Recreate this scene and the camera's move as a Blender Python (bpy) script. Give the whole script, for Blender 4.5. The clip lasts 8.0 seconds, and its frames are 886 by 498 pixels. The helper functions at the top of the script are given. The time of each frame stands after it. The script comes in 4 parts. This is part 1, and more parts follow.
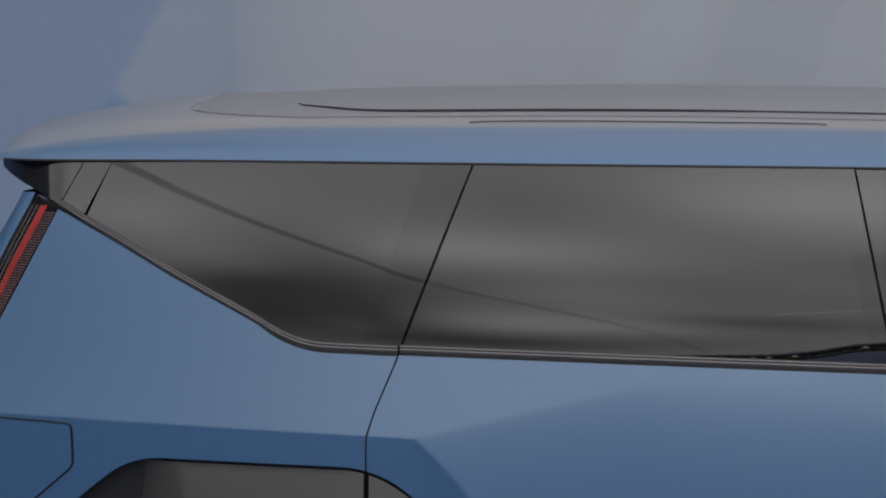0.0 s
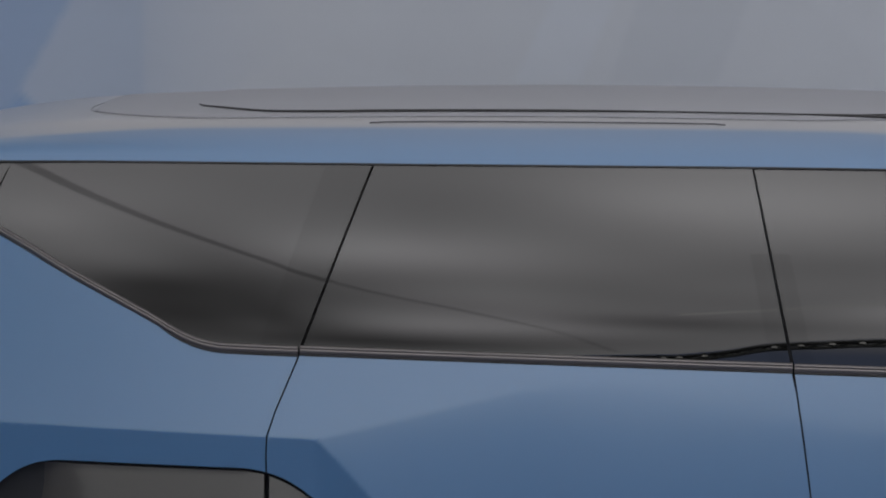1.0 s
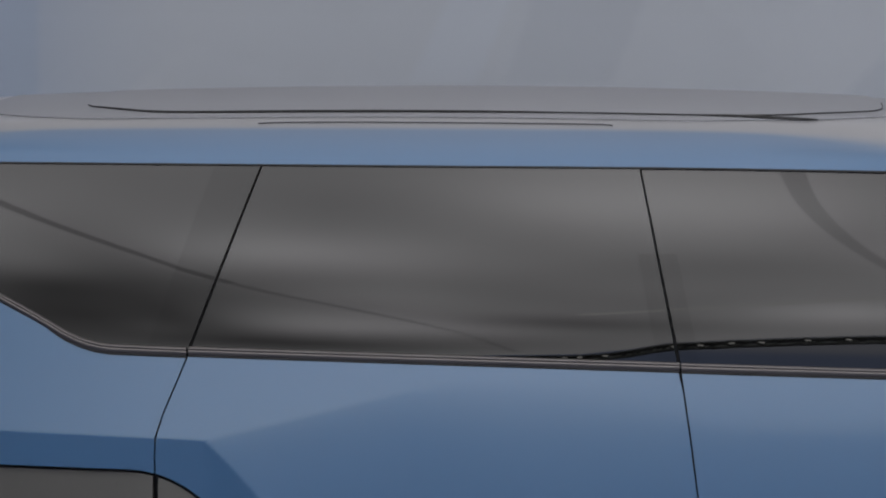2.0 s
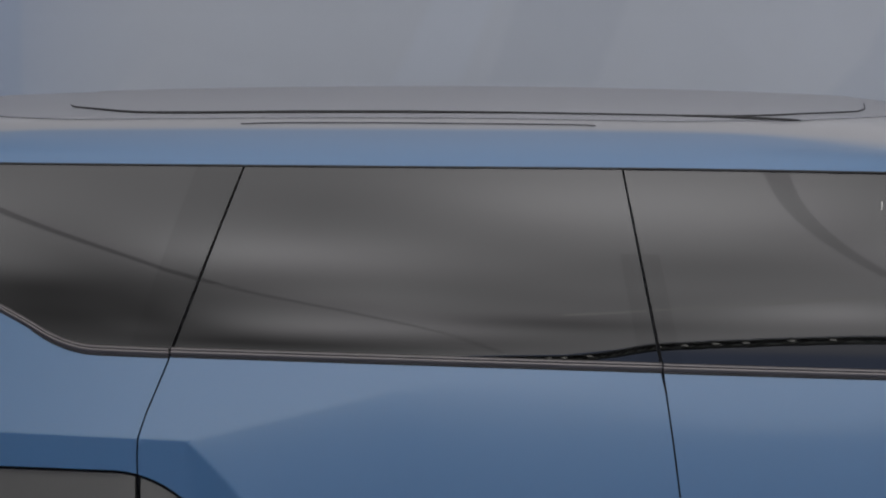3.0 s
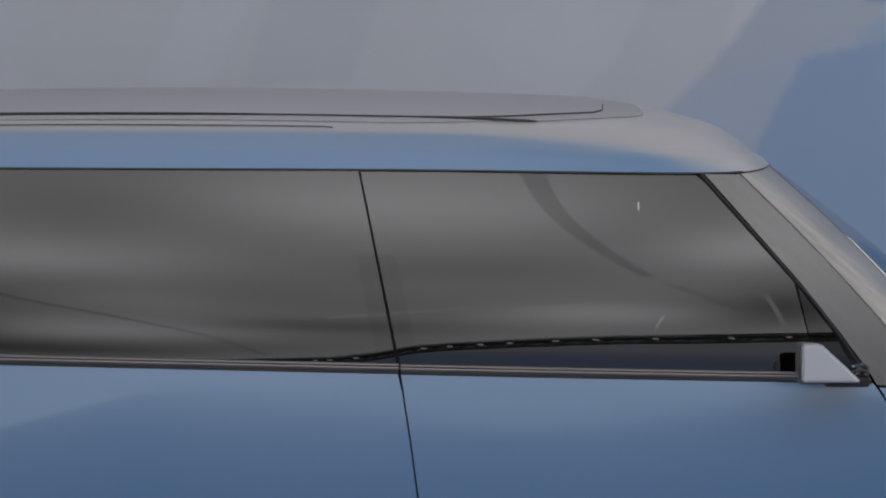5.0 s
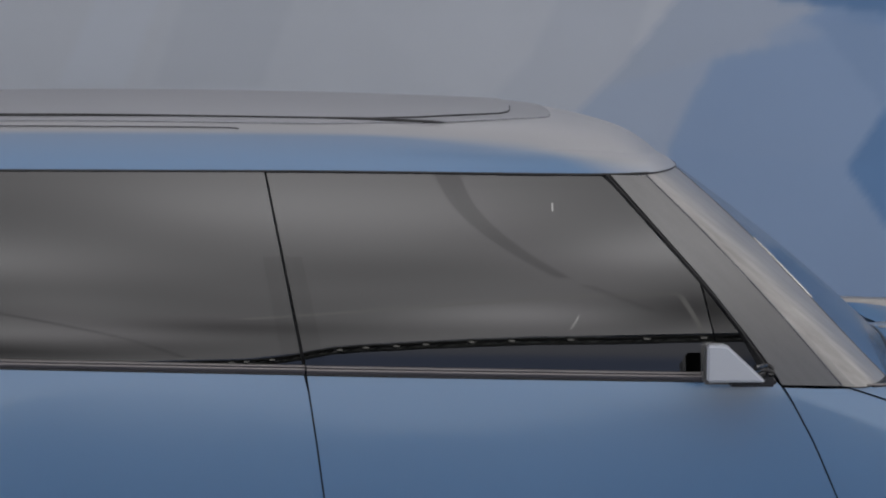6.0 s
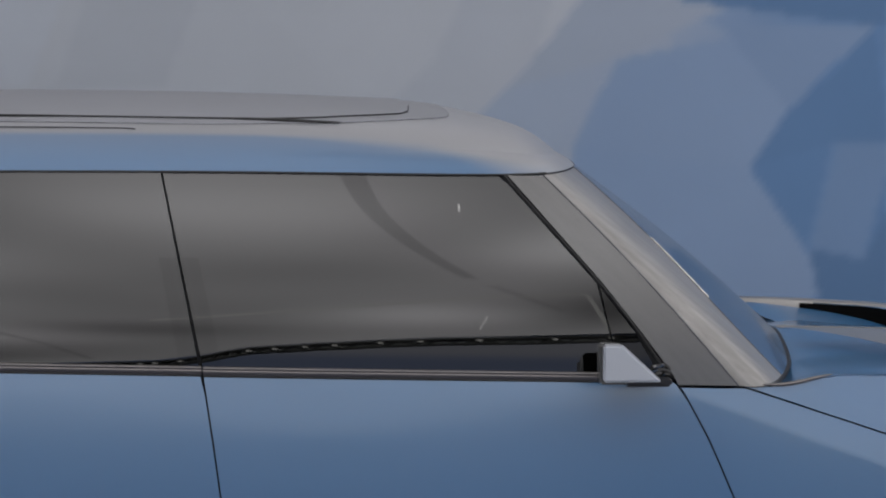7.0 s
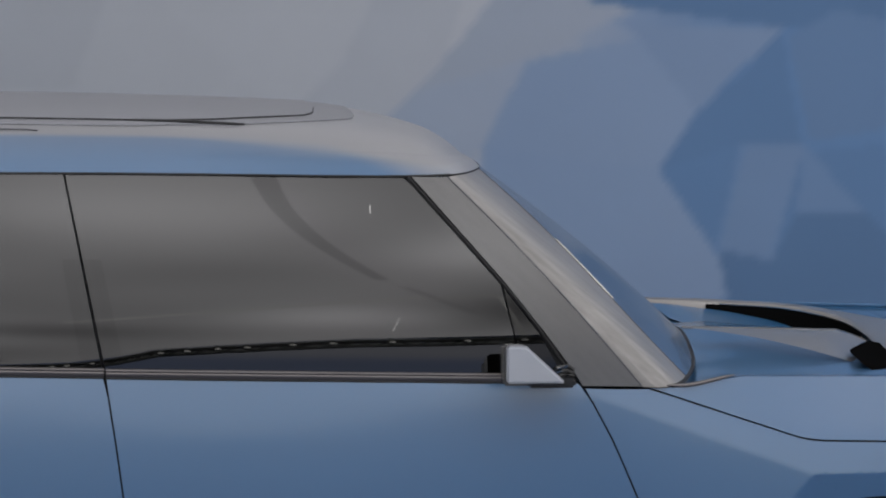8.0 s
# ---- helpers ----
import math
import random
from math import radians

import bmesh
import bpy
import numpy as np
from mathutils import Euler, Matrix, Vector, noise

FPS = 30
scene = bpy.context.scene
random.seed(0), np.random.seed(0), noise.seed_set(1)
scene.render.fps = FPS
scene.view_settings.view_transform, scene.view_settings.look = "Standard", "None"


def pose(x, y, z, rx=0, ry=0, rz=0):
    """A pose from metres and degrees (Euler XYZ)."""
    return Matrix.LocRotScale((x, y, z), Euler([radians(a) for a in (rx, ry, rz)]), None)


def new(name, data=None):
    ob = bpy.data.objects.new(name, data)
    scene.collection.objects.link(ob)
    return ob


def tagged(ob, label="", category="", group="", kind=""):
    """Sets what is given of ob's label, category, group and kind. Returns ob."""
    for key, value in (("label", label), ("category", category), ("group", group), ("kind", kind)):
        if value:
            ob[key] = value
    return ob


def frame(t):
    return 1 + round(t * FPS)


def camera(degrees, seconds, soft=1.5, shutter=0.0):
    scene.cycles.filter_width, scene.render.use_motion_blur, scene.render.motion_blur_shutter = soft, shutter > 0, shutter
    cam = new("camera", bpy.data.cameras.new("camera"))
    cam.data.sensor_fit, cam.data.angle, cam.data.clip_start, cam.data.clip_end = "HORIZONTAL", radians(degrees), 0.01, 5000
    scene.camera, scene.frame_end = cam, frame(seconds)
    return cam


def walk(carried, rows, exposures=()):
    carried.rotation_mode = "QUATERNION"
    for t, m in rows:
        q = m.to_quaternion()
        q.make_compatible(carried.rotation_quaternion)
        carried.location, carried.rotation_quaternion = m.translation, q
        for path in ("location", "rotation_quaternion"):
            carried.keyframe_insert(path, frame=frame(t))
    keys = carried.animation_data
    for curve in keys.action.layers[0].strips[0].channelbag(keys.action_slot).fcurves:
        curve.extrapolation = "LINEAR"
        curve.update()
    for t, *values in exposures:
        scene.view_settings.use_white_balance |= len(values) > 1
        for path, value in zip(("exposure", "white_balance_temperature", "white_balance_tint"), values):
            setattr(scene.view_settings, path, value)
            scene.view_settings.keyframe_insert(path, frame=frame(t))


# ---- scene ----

cam = camera(18.0, 8.0, soft=2.0)
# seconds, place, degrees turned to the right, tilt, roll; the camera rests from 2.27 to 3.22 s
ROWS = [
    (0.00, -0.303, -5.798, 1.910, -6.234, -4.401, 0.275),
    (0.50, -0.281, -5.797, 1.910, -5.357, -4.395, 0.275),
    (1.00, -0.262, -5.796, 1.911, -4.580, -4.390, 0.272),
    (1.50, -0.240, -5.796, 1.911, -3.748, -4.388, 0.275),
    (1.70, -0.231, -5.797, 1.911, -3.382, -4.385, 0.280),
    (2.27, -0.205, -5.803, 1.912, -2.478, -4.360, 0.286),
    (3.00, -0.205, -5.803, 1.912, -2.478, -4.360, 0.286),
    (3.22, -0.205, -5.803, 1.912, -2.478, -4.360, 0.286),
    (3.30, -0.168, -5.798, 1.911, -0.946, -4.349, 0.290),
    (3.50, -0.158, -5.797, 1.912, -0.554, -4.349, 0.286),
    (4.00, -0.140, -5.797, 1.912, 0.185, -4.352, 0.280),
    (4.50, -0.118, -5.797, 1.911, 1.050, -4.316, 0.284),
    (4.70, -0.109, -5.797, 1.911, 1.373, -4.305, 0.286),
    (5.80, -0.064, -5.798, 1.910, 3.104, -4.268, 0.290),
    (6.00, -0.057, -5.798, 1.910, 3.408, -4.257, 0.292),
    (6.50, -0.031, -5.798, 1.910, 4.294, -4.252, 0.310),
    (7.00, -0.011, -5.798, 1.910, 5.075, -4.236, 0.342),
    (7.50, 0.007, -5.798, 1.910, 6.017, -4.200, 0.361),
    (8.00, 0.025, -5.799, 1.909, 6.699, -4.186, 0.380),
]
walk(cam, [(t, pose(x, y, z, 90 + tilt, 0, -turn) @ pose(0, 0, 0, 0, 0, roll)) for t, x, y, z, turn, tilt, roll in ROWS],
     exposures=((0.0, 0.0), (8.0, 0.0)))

# ---- light ----
SOFTBOX = 1.90                  # how bright the overhead softbox shines
FILL_GLOW = 0.88                   # how bright the added panel on the rear wall shines
world = bpy.data.worlds.new("world")
world.use_nodes = True
world.node_tree.nodes["Background"].inputs[0].default_value = (0.02, 0.022, 0.026, 1)
world.node_tree.nodes["Background"].inputs[1].default_value = 0.3
scene.world = world


# ---- materials ----
def material(name, colour, rough=0.5, metal=0.0, coat=0.0, grain=0.0, scale=200.0, spread=0.0, bump=0.0, coat_ior=1.5, ior=1.5, blotch=1.5, coat_rough=0.03):
    """A surface with fine grain and broad unevenness in its colour and gloss, and a little relief."""
    m = bpy.data.materials.new(name)
    m.use_nodes = True
    n, l = m.node_tree.nodes, m.node_tree.links
    b = n["Principled BSDF"]
    b.inputs["Roughness"].default_value = rough
    b.inputs["Metallic"].default_value = metal
    b.inputs["Coat Weight"].default_value = coat
    b.inputs["Coat Roughness"].default_value = coat_rough
    b.inputs["Coat IOR"].default_value = coat_ior
    b.inputs["IOR"].default_value = ior
    where = n.new("ShaderNodeTexCoord")
    fine = n.new("ShaderNodeTexNoise")
    fine.inputs["Scale"].default_value = scale
    fine.inputs["Detail"].default_value = 4
    broad = n.new("ShaderNodeTexNoise")
    broad.inputs["Scale"].default_value = blotch
    broad.inputs["Detail"].default_value = 3
    for t in (fine, broad):
        l.new(where.outputs["Object"], t.inputs["Vector"])
    both = n.new("ShaderNodeMath")
    both.operation = "MULTIPLY_ADD"
    both.inputs[1].default_value = grain
    l.new(fine.outputs["Fac"], both.inputs[0])
    more = n.new("ShaderNodeMath")
    more.operation = "MULTIPLY_ADD"
    more.inputs[1].default_value = spread
    more.inputs[2].default_value = 1 - (grain + spread) / 2
    l.new(broad.outputs["Fac"], more.inputs[0])
    l.new(more.outputs[0], both.inputs[2])
    tint = n.new("ShaderNodeVectorMath")
    tint.operation = "SCALE"
    tint.inputs[0].default_value = colour
    l.new(both.outputs[0], tint.inputs["Scale"])
    l.new(tint.outputs[0], b.inputs["Base Color"])
    wear = n.new("ShaderNodeMapRange")
    wear.inputs["To Min"].default_value = rough * 0.85
    wear.inputs["To Max"].default_value = rough * 1.15
    l.new(broad.outputs["Fac"], wear.inputs["Value"])
    l.new(wear.outputs["Result"], b.inputs["Roughness"])
    if bump:
        relief = n.new("ShaderNodeBump")
        relief.inputs["Strength"].default_value = bump
        relief.inputs["Distance"].default_value = 0.001
        l.new(fine.outputs["Fac"], relief.inputs["Height"])
        l.new(relief.outputs["Normal"], b.inputs["Normal"])
    return m


PAINT = material("blue_paint", (0.021, 0.116, 0.262), 0.38, 0.0, 1.0, grain=0.10, scale=900, spread=0.06, coat_ior=1.6, ior=2.1, coat_rough=0.14)


def sheen_paint():
    """The roof's paint: the car's blue, with the crown's grey reflection painted in by the mesh's own mask."""
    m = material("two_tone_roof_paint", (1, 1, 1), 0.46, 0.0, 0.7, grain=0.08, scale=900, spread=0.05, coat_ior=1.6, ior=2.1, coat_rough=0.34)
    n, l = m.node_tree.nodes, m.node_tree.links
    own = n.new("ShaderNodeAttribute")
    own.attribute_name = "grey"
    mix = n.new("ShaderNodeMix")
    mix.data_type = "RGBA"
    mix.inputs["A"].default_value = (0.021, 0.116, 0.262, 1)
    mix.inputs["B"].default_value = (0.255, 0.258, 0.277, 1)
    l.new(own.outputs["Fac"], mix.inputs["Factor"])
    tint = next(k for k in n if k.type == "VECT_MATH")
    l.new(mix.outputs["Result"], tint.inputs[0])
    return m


ROOF = sheen_paint()
ROOFPANEL = material("grey_roof_panel", (0.245, 0.250, 0.274), 0.42, 0.0, 0.0, grain=0.08, scale=600, spread=0.08)
GLOSS = material("gloss_black_trim", (0.016, 0.016, 0.017), 0.10, 0.0, 0.3, grain=0.1, spread=0.2, coat_ior=1.5)
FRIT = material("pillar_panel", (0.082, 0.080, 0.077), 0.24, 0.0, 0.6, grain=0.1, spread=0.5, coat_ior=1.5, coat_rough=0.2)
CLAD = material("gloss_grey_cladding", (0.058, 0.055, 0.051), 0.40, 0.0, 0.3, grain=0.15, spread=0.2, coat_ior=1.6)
# this grey stands in for the softbox mirrored in the windscreen's edge
EDGE_SHEEN = material("windscreen_edge", (0.25, 0.24, 0.228), 0.32, 0.0, 0.35, grain=0.1, spread=0.9, blotch=1.5, coat_ior=1.5, coat_rough=0.2)


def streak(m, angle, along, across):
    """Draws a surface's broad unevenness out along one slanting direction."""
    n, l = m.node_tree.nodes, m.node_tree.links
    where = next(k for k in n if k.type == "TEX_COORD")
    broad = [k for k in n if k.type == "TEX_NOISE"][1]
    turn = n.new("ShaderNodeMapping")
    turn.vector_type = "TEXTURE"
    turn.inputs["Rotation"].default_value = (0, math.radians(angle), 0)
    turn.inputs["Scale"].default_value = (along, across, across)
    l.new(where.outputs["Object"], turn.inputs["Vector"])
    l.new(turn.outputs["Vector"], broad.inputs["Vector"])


# painted streaks imitate soft reflections running along the pillar and windscreen edge
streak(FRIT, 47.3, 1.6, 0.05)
streak(EDGE_SHEEN, 47.3, 1.6, 0.03)
SLOT = material("grey_roof_slot", (0.085, 0.087, 0.10), 0.6, grain=0.1, scale=400)
SEAL = material("black_rubber", (0.008, 0.008, 0.009), 0.55, grain=0.2, scale=400)
VALANCE = material("grey_valance_cloth", (0.82, 0.83, 0.80), 0.8, grain=0.3, scale=60)
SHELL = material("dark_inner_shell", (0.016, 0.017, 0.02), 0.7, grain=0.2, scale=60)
TRIM = material("satin_bronze_trim", (0.165, 0.153, 0.150), 0.32, 0.8, grain=0.1, scale=300, spread=0.15)
SILVER = material("satin_silver", (0.44, 0.46, 0.50), 0.34, 0.35, 0.3, grain=0.08, scale=700, spread=0.08)
# black that paints the shade inside the bonnet scoop's openings
MOUTH = material("matt_black_mesh", (0.004, 0.004, 0.004), 0.9, grain=0.2, scale=300, ior=1.02)
BLADE = material("satin_grey_metal", (0.30, 0.29, 0.28), 0.35, 0.5, 0.3, grain=0.08, scale=300, spread=0.12)
CHROME = material("brushed_metal", (0.55, 0.53, 0.50), 0.18, 0.9, grain=0.08, scale=300, spread=0.1)
RUBBER = material("tyre_rubber", (0.018, 0.018, 0.018), 0.75, grain=0.3, scale=150, bump=0.3)
ALLOY = material("dark_alloy", (0.12, 0.12, 0.125), 0.3, 0.8, grain=0.1, spread=0.15)
LEATHER = material("dark_seat_fabric", (0.03, 0.03, 0.032), 0.7, grain=0.3, scale=250, bump=0.3)
LAMP_PALE = material("pale_lamp_prisms", (0.36, 0.21, 0.22), 0.3, coat=0.5)
LAMP_RED = material("red_lamp_insert", (0.55, 0.055, 0.05), 0.3, coat=0.3, grain=0.3, scale=300, spread=0.9, blotch=14)
FLOOR = material("studio_floor_paint", (0.100, 0.112, 0.170), 0.5, grain=0.25, scale=40, spread=0.3, bump=0.15)
HALL = material("blue_grey_hall_wall", (0.15, 0.19, 0.28), 0.8, grain=0.2, scale=30, spread=0.3, bump=0.2)
TRUSS = material("black_truss_metal", (0.20, 0.205, 0.19), 0.5, 0.0, grain=0.3, scale=80)


def glass(name, tint, ior=1.5, rough=0.0):
    m = bpy.data.materials.new(name)
    m.use_nodes = True
    b = m.node_tree.nodes["Principled BSDF"]
    b.inputs["Base Color"].default_value = (*tint, 1)
    b.inputs["Transmission Weight"].default_value = 1.0
    b.inputs["Roughness"].default_value = rough
    b.inputs["IOR"].default_value = ior
    return m


def thin_glass(name, tint, most, least=0.04, rough=0.03, power=2.5):
    """A thin clear sheet: light passes straight through, and the surface mirrors."""
    m = bpy.data.materials.new(name)
    m.use_nodes = True
    n, l = m.node_tree.nodes, m.node_tree.links
    n.remove(n["Principled BSDF"])
    clear = n.new("ShaderNodeBsdfTransparent")
    clear.inputs["Color"].default_value = (*tint, 1)
    shine = n.new("ShaderNodeBsdfGlossy")
    shine.inputs["Roughness"].default_value = rough
    how = n.new("ShaderNodeLayerWeight")
    slant = n.new("ShaderNodeMath")
    slant.operation = "POWER"
    slant.inputs[1].default_value = power
    l.new(how.outputs["Facing"], slant.inputs[0])
    gloss = n.new("ShaderNodeMath")
    gloss.operation = "MULTIPLY_ADD"
    gloss.inputs[1].default_value = most
    gloss.inputs[2].default_value = least
    l.new(slant.outputs[0], gloss.inputs[0])
    mix = n.new("ShaderNodeMixShader")
    l.new(gloss.outputs[0], mix.inputs[0])
    l.new(clear.outputs[0], mix.inputs[1])
    l.new(shine.outputs[0], mix.inputs[2])
    l.new(mix.outputs[0], n["Material Output"].inputs["Surface"])
    return m


SCREEN = thin_glass("windscreen_glass", (0.70, 0.74, 0.80), 0.85, 0.15, 0.16, power=0.8)
TINTED = thin_glass("tinted_glass", (0.05, 0.05, 0.052), 0.6, 0.067, 0.0)
DARKPANE = thin_glass("dark_quarter_glass", (0.05, 0.05, 0.052), 0.5, 0.044, 0.0)
PILLAR_BAND = thin_glass("black_printed_glass", (0.02, 0.02, 0.02), 0.6, 0.0615, 0.0)
CLEAR = glass("clear_lens", (0.9, 0.88, 0.88), 1.25)


def glow(name, colour, strength, uneven=0.0):
    """A lit surface; uneven: how far its brightness varies from place to place."""
    m = bpy.data.materials.new(name)
    m.use_nodes = True
    n, l = m.node_tree.nodes, m.node_tree.links
    n.remove(n["Principled BSDF"])
    e = n.new("ShaderNodeEmission")
    e.inputs["Color"].default_value = (*colour, 1)
    e.inputs["Strength"].default_value = strength
    l.new(e.outputs[0], n["Material Output"].inputs["Surface"])
    if uneven:
        where = n.new("ShaderNodeTexCoord")
        spots = n.new("ShaderNodeTexNoise")
        spots.inputs["Scale"].default_value = 0.42
        spots.inputs["Detail"].default_value = 1.0
        l.new(where.outputs["Object"], spots.inputs["Vector"])
        span = n.new("ShaderNodeMapRange")
        span.inputs["From Min"].default_value = 0.3
        span.inputs["From Max"].default_value = 0.7
        span.inputs["To Min"].default_value = strength * (1 - uneven)
        span.inputs["To Max"].default_value = strength * (1 + uneven)
        l.new(spots.outputs["Fac"], span.inputs["Value"])
        l.new(span.outputs["Result"], e.inputs["Strength"])
    return m


# patches set into the softbox's glow to suit the car's reflections: place, reach along x and y, brighter (+); and the
# dimmed stretches (-)
HOT = [(0.1, -4.7, 1.5, 1.0, 0.66), (-2.0, -6.8, 1.2, 1.0, 0.42), (-1.9, -10.3, 1.0, 0.9, 0.62), (2.1, -5.9, 0.5, 0.8, 0.54), (1.7, -8.9, 0.8, 0.7, 0.6), (-4.9, -5.5, 0.9, 1.2, 0.25), (2.2, -5.0, 2.0, 2.0, 0.18)]
DIM = [(-4.3, -10.6, 1.7, 2.4, -0.38), (-0.6, -8.5, 2.2, 0.85, -0.27), (0.7, -7.0, 1.0, 0.7, -0.25), (-3.2, -7.2, 0.9, 1.6, -0.32), (2.7, -8.6, 0.5, 1.2, -0.38), (-0.2, -11.6, 1.6, 1.0, -0.27), (-2.6, -12.4, 1.4, 0.9, -0.5), (0.0, 1.5, 9.0, 4.2, -0.80), (-7.8, -8.0, 3.4, 5.5, -0.4), (-9.0, -12.5, 4.2, 5.0, -0.7), (-5.0, 4.8, 4.0, 2.5, -0.5), (2.6, 5.0, 2.6, 2.0, -0.3)]

UNEVEN = [(-0.9, -10.0, 1.4, 0.6, -0.39), (-2.5, -6.0, 2.2, 1.0, 0.04), (-0.1, -5.0, 0.8, 1.0, 0.34), (1.5, -5.0, 0.8, 1.0, -0.29), (-4.5, -5.5, 0.8, 1.6, 0.37), (-1.7, -8.5, 0.8, 0.6, 0.30), (-0.5, -7.5, 0.8, 0.6, -0.13), (-1.3, -5.0, 0.8, 0.6, -0.14), (0.7, -7.0, 0.8, 0.6, 0.13), (-3.7, -9.2, 2.0, 1.5, -0.18), (-3.4, -10.4, 0.5, 1.4, -0.12), (-4.6, -0.4, 2.4, 2.0, -0.20), (-4.5, -8.2, 0.9, 0.8, -0.20), (-3.2, -10.9, 0.5, 1.2, -0.12), (-0.3, -10.3, 1.1, 0.9, -0.24), (-1.7, -8.9, 0.8, 0.6, 0.12), (-1.7, -6.5, 0.8, 0.6, 0.21), (2.7, -8.2, 0.8, 1.6, -0.27), (-3.7, -5.0, 0.8, 1.0, 0.11)]


def lit_fabric(name, strength):
    m = glow(name, (0.99, 0.975, 1.0), strength, 0.14)
    n, l = m.node_tree.nodes, m.node_tree.links
    where = n.new("ShaderNodeTexCoord")
    total = None
    for x, y, sx, sy, k in HOT + DIM + UNEVEN:
        off = n.new("ShaderNodeVectorMath")
        off.operation = "SUBTRACT"
        l.new(where.outputs["Object"], off.inputs[0])
        off.inputs[1].default_value = (x, y, 0)
        size = n.new("ShaderNodeVectorMath")
        size.operation = "MULTIPLY"
        size.inputs[1].default_value = (1 / sx, 1 / sy, 0)
        l.new(off.outputs[0], size.inputs[0])
        sq = n.new("ShaderNodeVectorMath")
        sq.operation = "DOT_PRODUCT"
        l.new(size.outputs[0], sq.inputs[0])
        l.new(size.outputs[0], sq.inputs[1])
        fall = n.new("ShaderNodeMath")
        fall.operation = "POWER"
        fall.inputs[0].default_value = 0.37
        l.new(sq.outputs["Value"], fall.inputs[1])
        add = n.new("ShaderNodeMath")
        add.operation = "MULTIPLY_ADD"
        l.new(fall.outputs[0], add.inputs[0])
        add.inputs[1].default_value = k
        if total:
            l.new(total.outputs[0], add.inputs[2])
        else:
            add.inputs[2].default_value = 1.0
        total = add
    e = next(k for k in n if k.type == "EMISSION")
    old = e.inputs["Strength"].links[0].from_socket
    mul = n.new("ShaderNodeMath")
    mul.operation = "MULTIPLY"
    l.new(old, mul.inputs[0])
    l.new(total.outputs[0], mul.inputs[1])
    l.new(mul.outputs[0], e.inputs["Strength"])
    return m


FABRIC = lit_fabric("lit_softbox_fabric", SOFTBOX)
BAND = lit_fabric("doubled_softbox_fabric", SOFTBOX * 0.76)
SEAMED = lit_fabric("seamed_softbox_fabric", SOFTBOX * 0.60)
SINGLE = lit_fabric("single_softbox_fabric", SOFTBOX * 0.84)


def rear_fill():
    """The glow of the panel added behind the viewer for the body's reflections: pale low down, dimmer and bluer above,
    pale again under its top.
    """
    m = glow("lit_cloth_drop", (1, 1, 1), FILL_GLOW)
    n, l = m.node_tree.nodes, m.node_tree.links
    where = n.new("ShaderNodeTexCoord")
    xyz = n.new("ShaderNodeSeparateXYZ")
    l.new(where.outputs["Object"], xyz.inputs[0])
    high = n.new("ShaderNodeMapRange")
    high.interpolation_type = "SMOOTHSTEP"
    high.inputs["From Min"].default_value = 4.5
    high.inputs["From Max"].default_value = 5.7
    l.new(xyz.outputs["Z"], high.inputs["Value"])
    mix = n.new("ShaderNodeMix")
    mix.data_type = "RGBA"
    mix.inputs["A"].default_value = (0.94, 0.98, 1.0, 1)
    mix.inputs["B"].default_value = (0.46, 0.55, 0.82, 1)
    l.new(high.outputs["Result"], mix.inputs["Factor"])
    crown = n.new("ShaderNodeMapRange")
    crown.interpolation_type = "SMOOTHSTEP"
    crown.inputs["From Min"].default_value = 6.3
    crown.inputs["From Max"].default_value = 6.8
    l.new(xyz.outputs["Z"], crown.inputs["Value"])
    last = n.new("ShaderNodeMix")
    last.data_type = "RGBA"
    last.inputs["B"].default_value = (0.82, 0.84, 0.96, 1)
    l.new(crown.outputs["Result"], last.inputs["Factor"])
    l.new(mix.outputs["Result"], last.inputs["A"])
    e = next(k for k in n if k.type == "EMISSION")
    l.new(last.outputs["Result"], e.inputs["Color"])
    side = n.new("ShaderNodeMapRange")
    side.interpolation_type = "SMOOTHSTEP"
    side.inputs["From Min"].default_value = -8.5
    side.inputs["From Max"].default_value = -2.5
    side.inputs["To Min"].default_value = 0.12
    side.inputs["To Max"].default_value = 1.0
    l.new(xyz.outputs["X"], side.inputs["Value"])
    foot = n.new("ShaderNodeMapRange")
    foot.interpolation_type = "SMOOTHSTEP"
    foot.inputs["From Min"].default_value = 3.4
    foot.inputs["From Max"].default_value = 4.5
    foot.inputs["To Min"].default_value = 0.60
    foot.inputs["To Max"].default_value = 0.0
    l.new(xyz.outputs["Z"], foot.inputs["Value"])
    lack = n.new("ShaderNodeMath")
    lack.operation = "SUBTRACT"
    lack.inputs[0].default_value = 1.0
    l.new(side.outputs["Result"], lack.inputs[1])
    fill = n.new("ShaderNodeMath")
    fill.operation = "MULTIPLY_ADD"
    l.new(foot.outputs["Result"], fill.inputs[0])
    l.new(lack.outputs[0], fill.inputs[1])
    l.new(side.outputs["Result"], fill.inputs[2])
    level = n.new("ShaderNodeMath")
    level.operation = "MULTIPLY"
    level.inputs[1].default_value = FILL_GLOW
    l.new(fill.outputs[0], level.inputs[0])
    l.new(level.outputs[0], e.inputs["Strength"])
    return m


REAR_FILL = rear_fill()
STRIPLIGHT = glow("lit_strip", (1.0, 0.99, 0.97), 1.8)
DIMSTRIP = glow("dimly_lit_strip", (1.0, 0.99, 0.97), 1.45)
PEA = glow("lit_pea_bulb", (1.0, 0.99, 0.97), 8.0)
BULB = glow("lit_lamp", (1.0, 0.98, 0.94), 1.5)


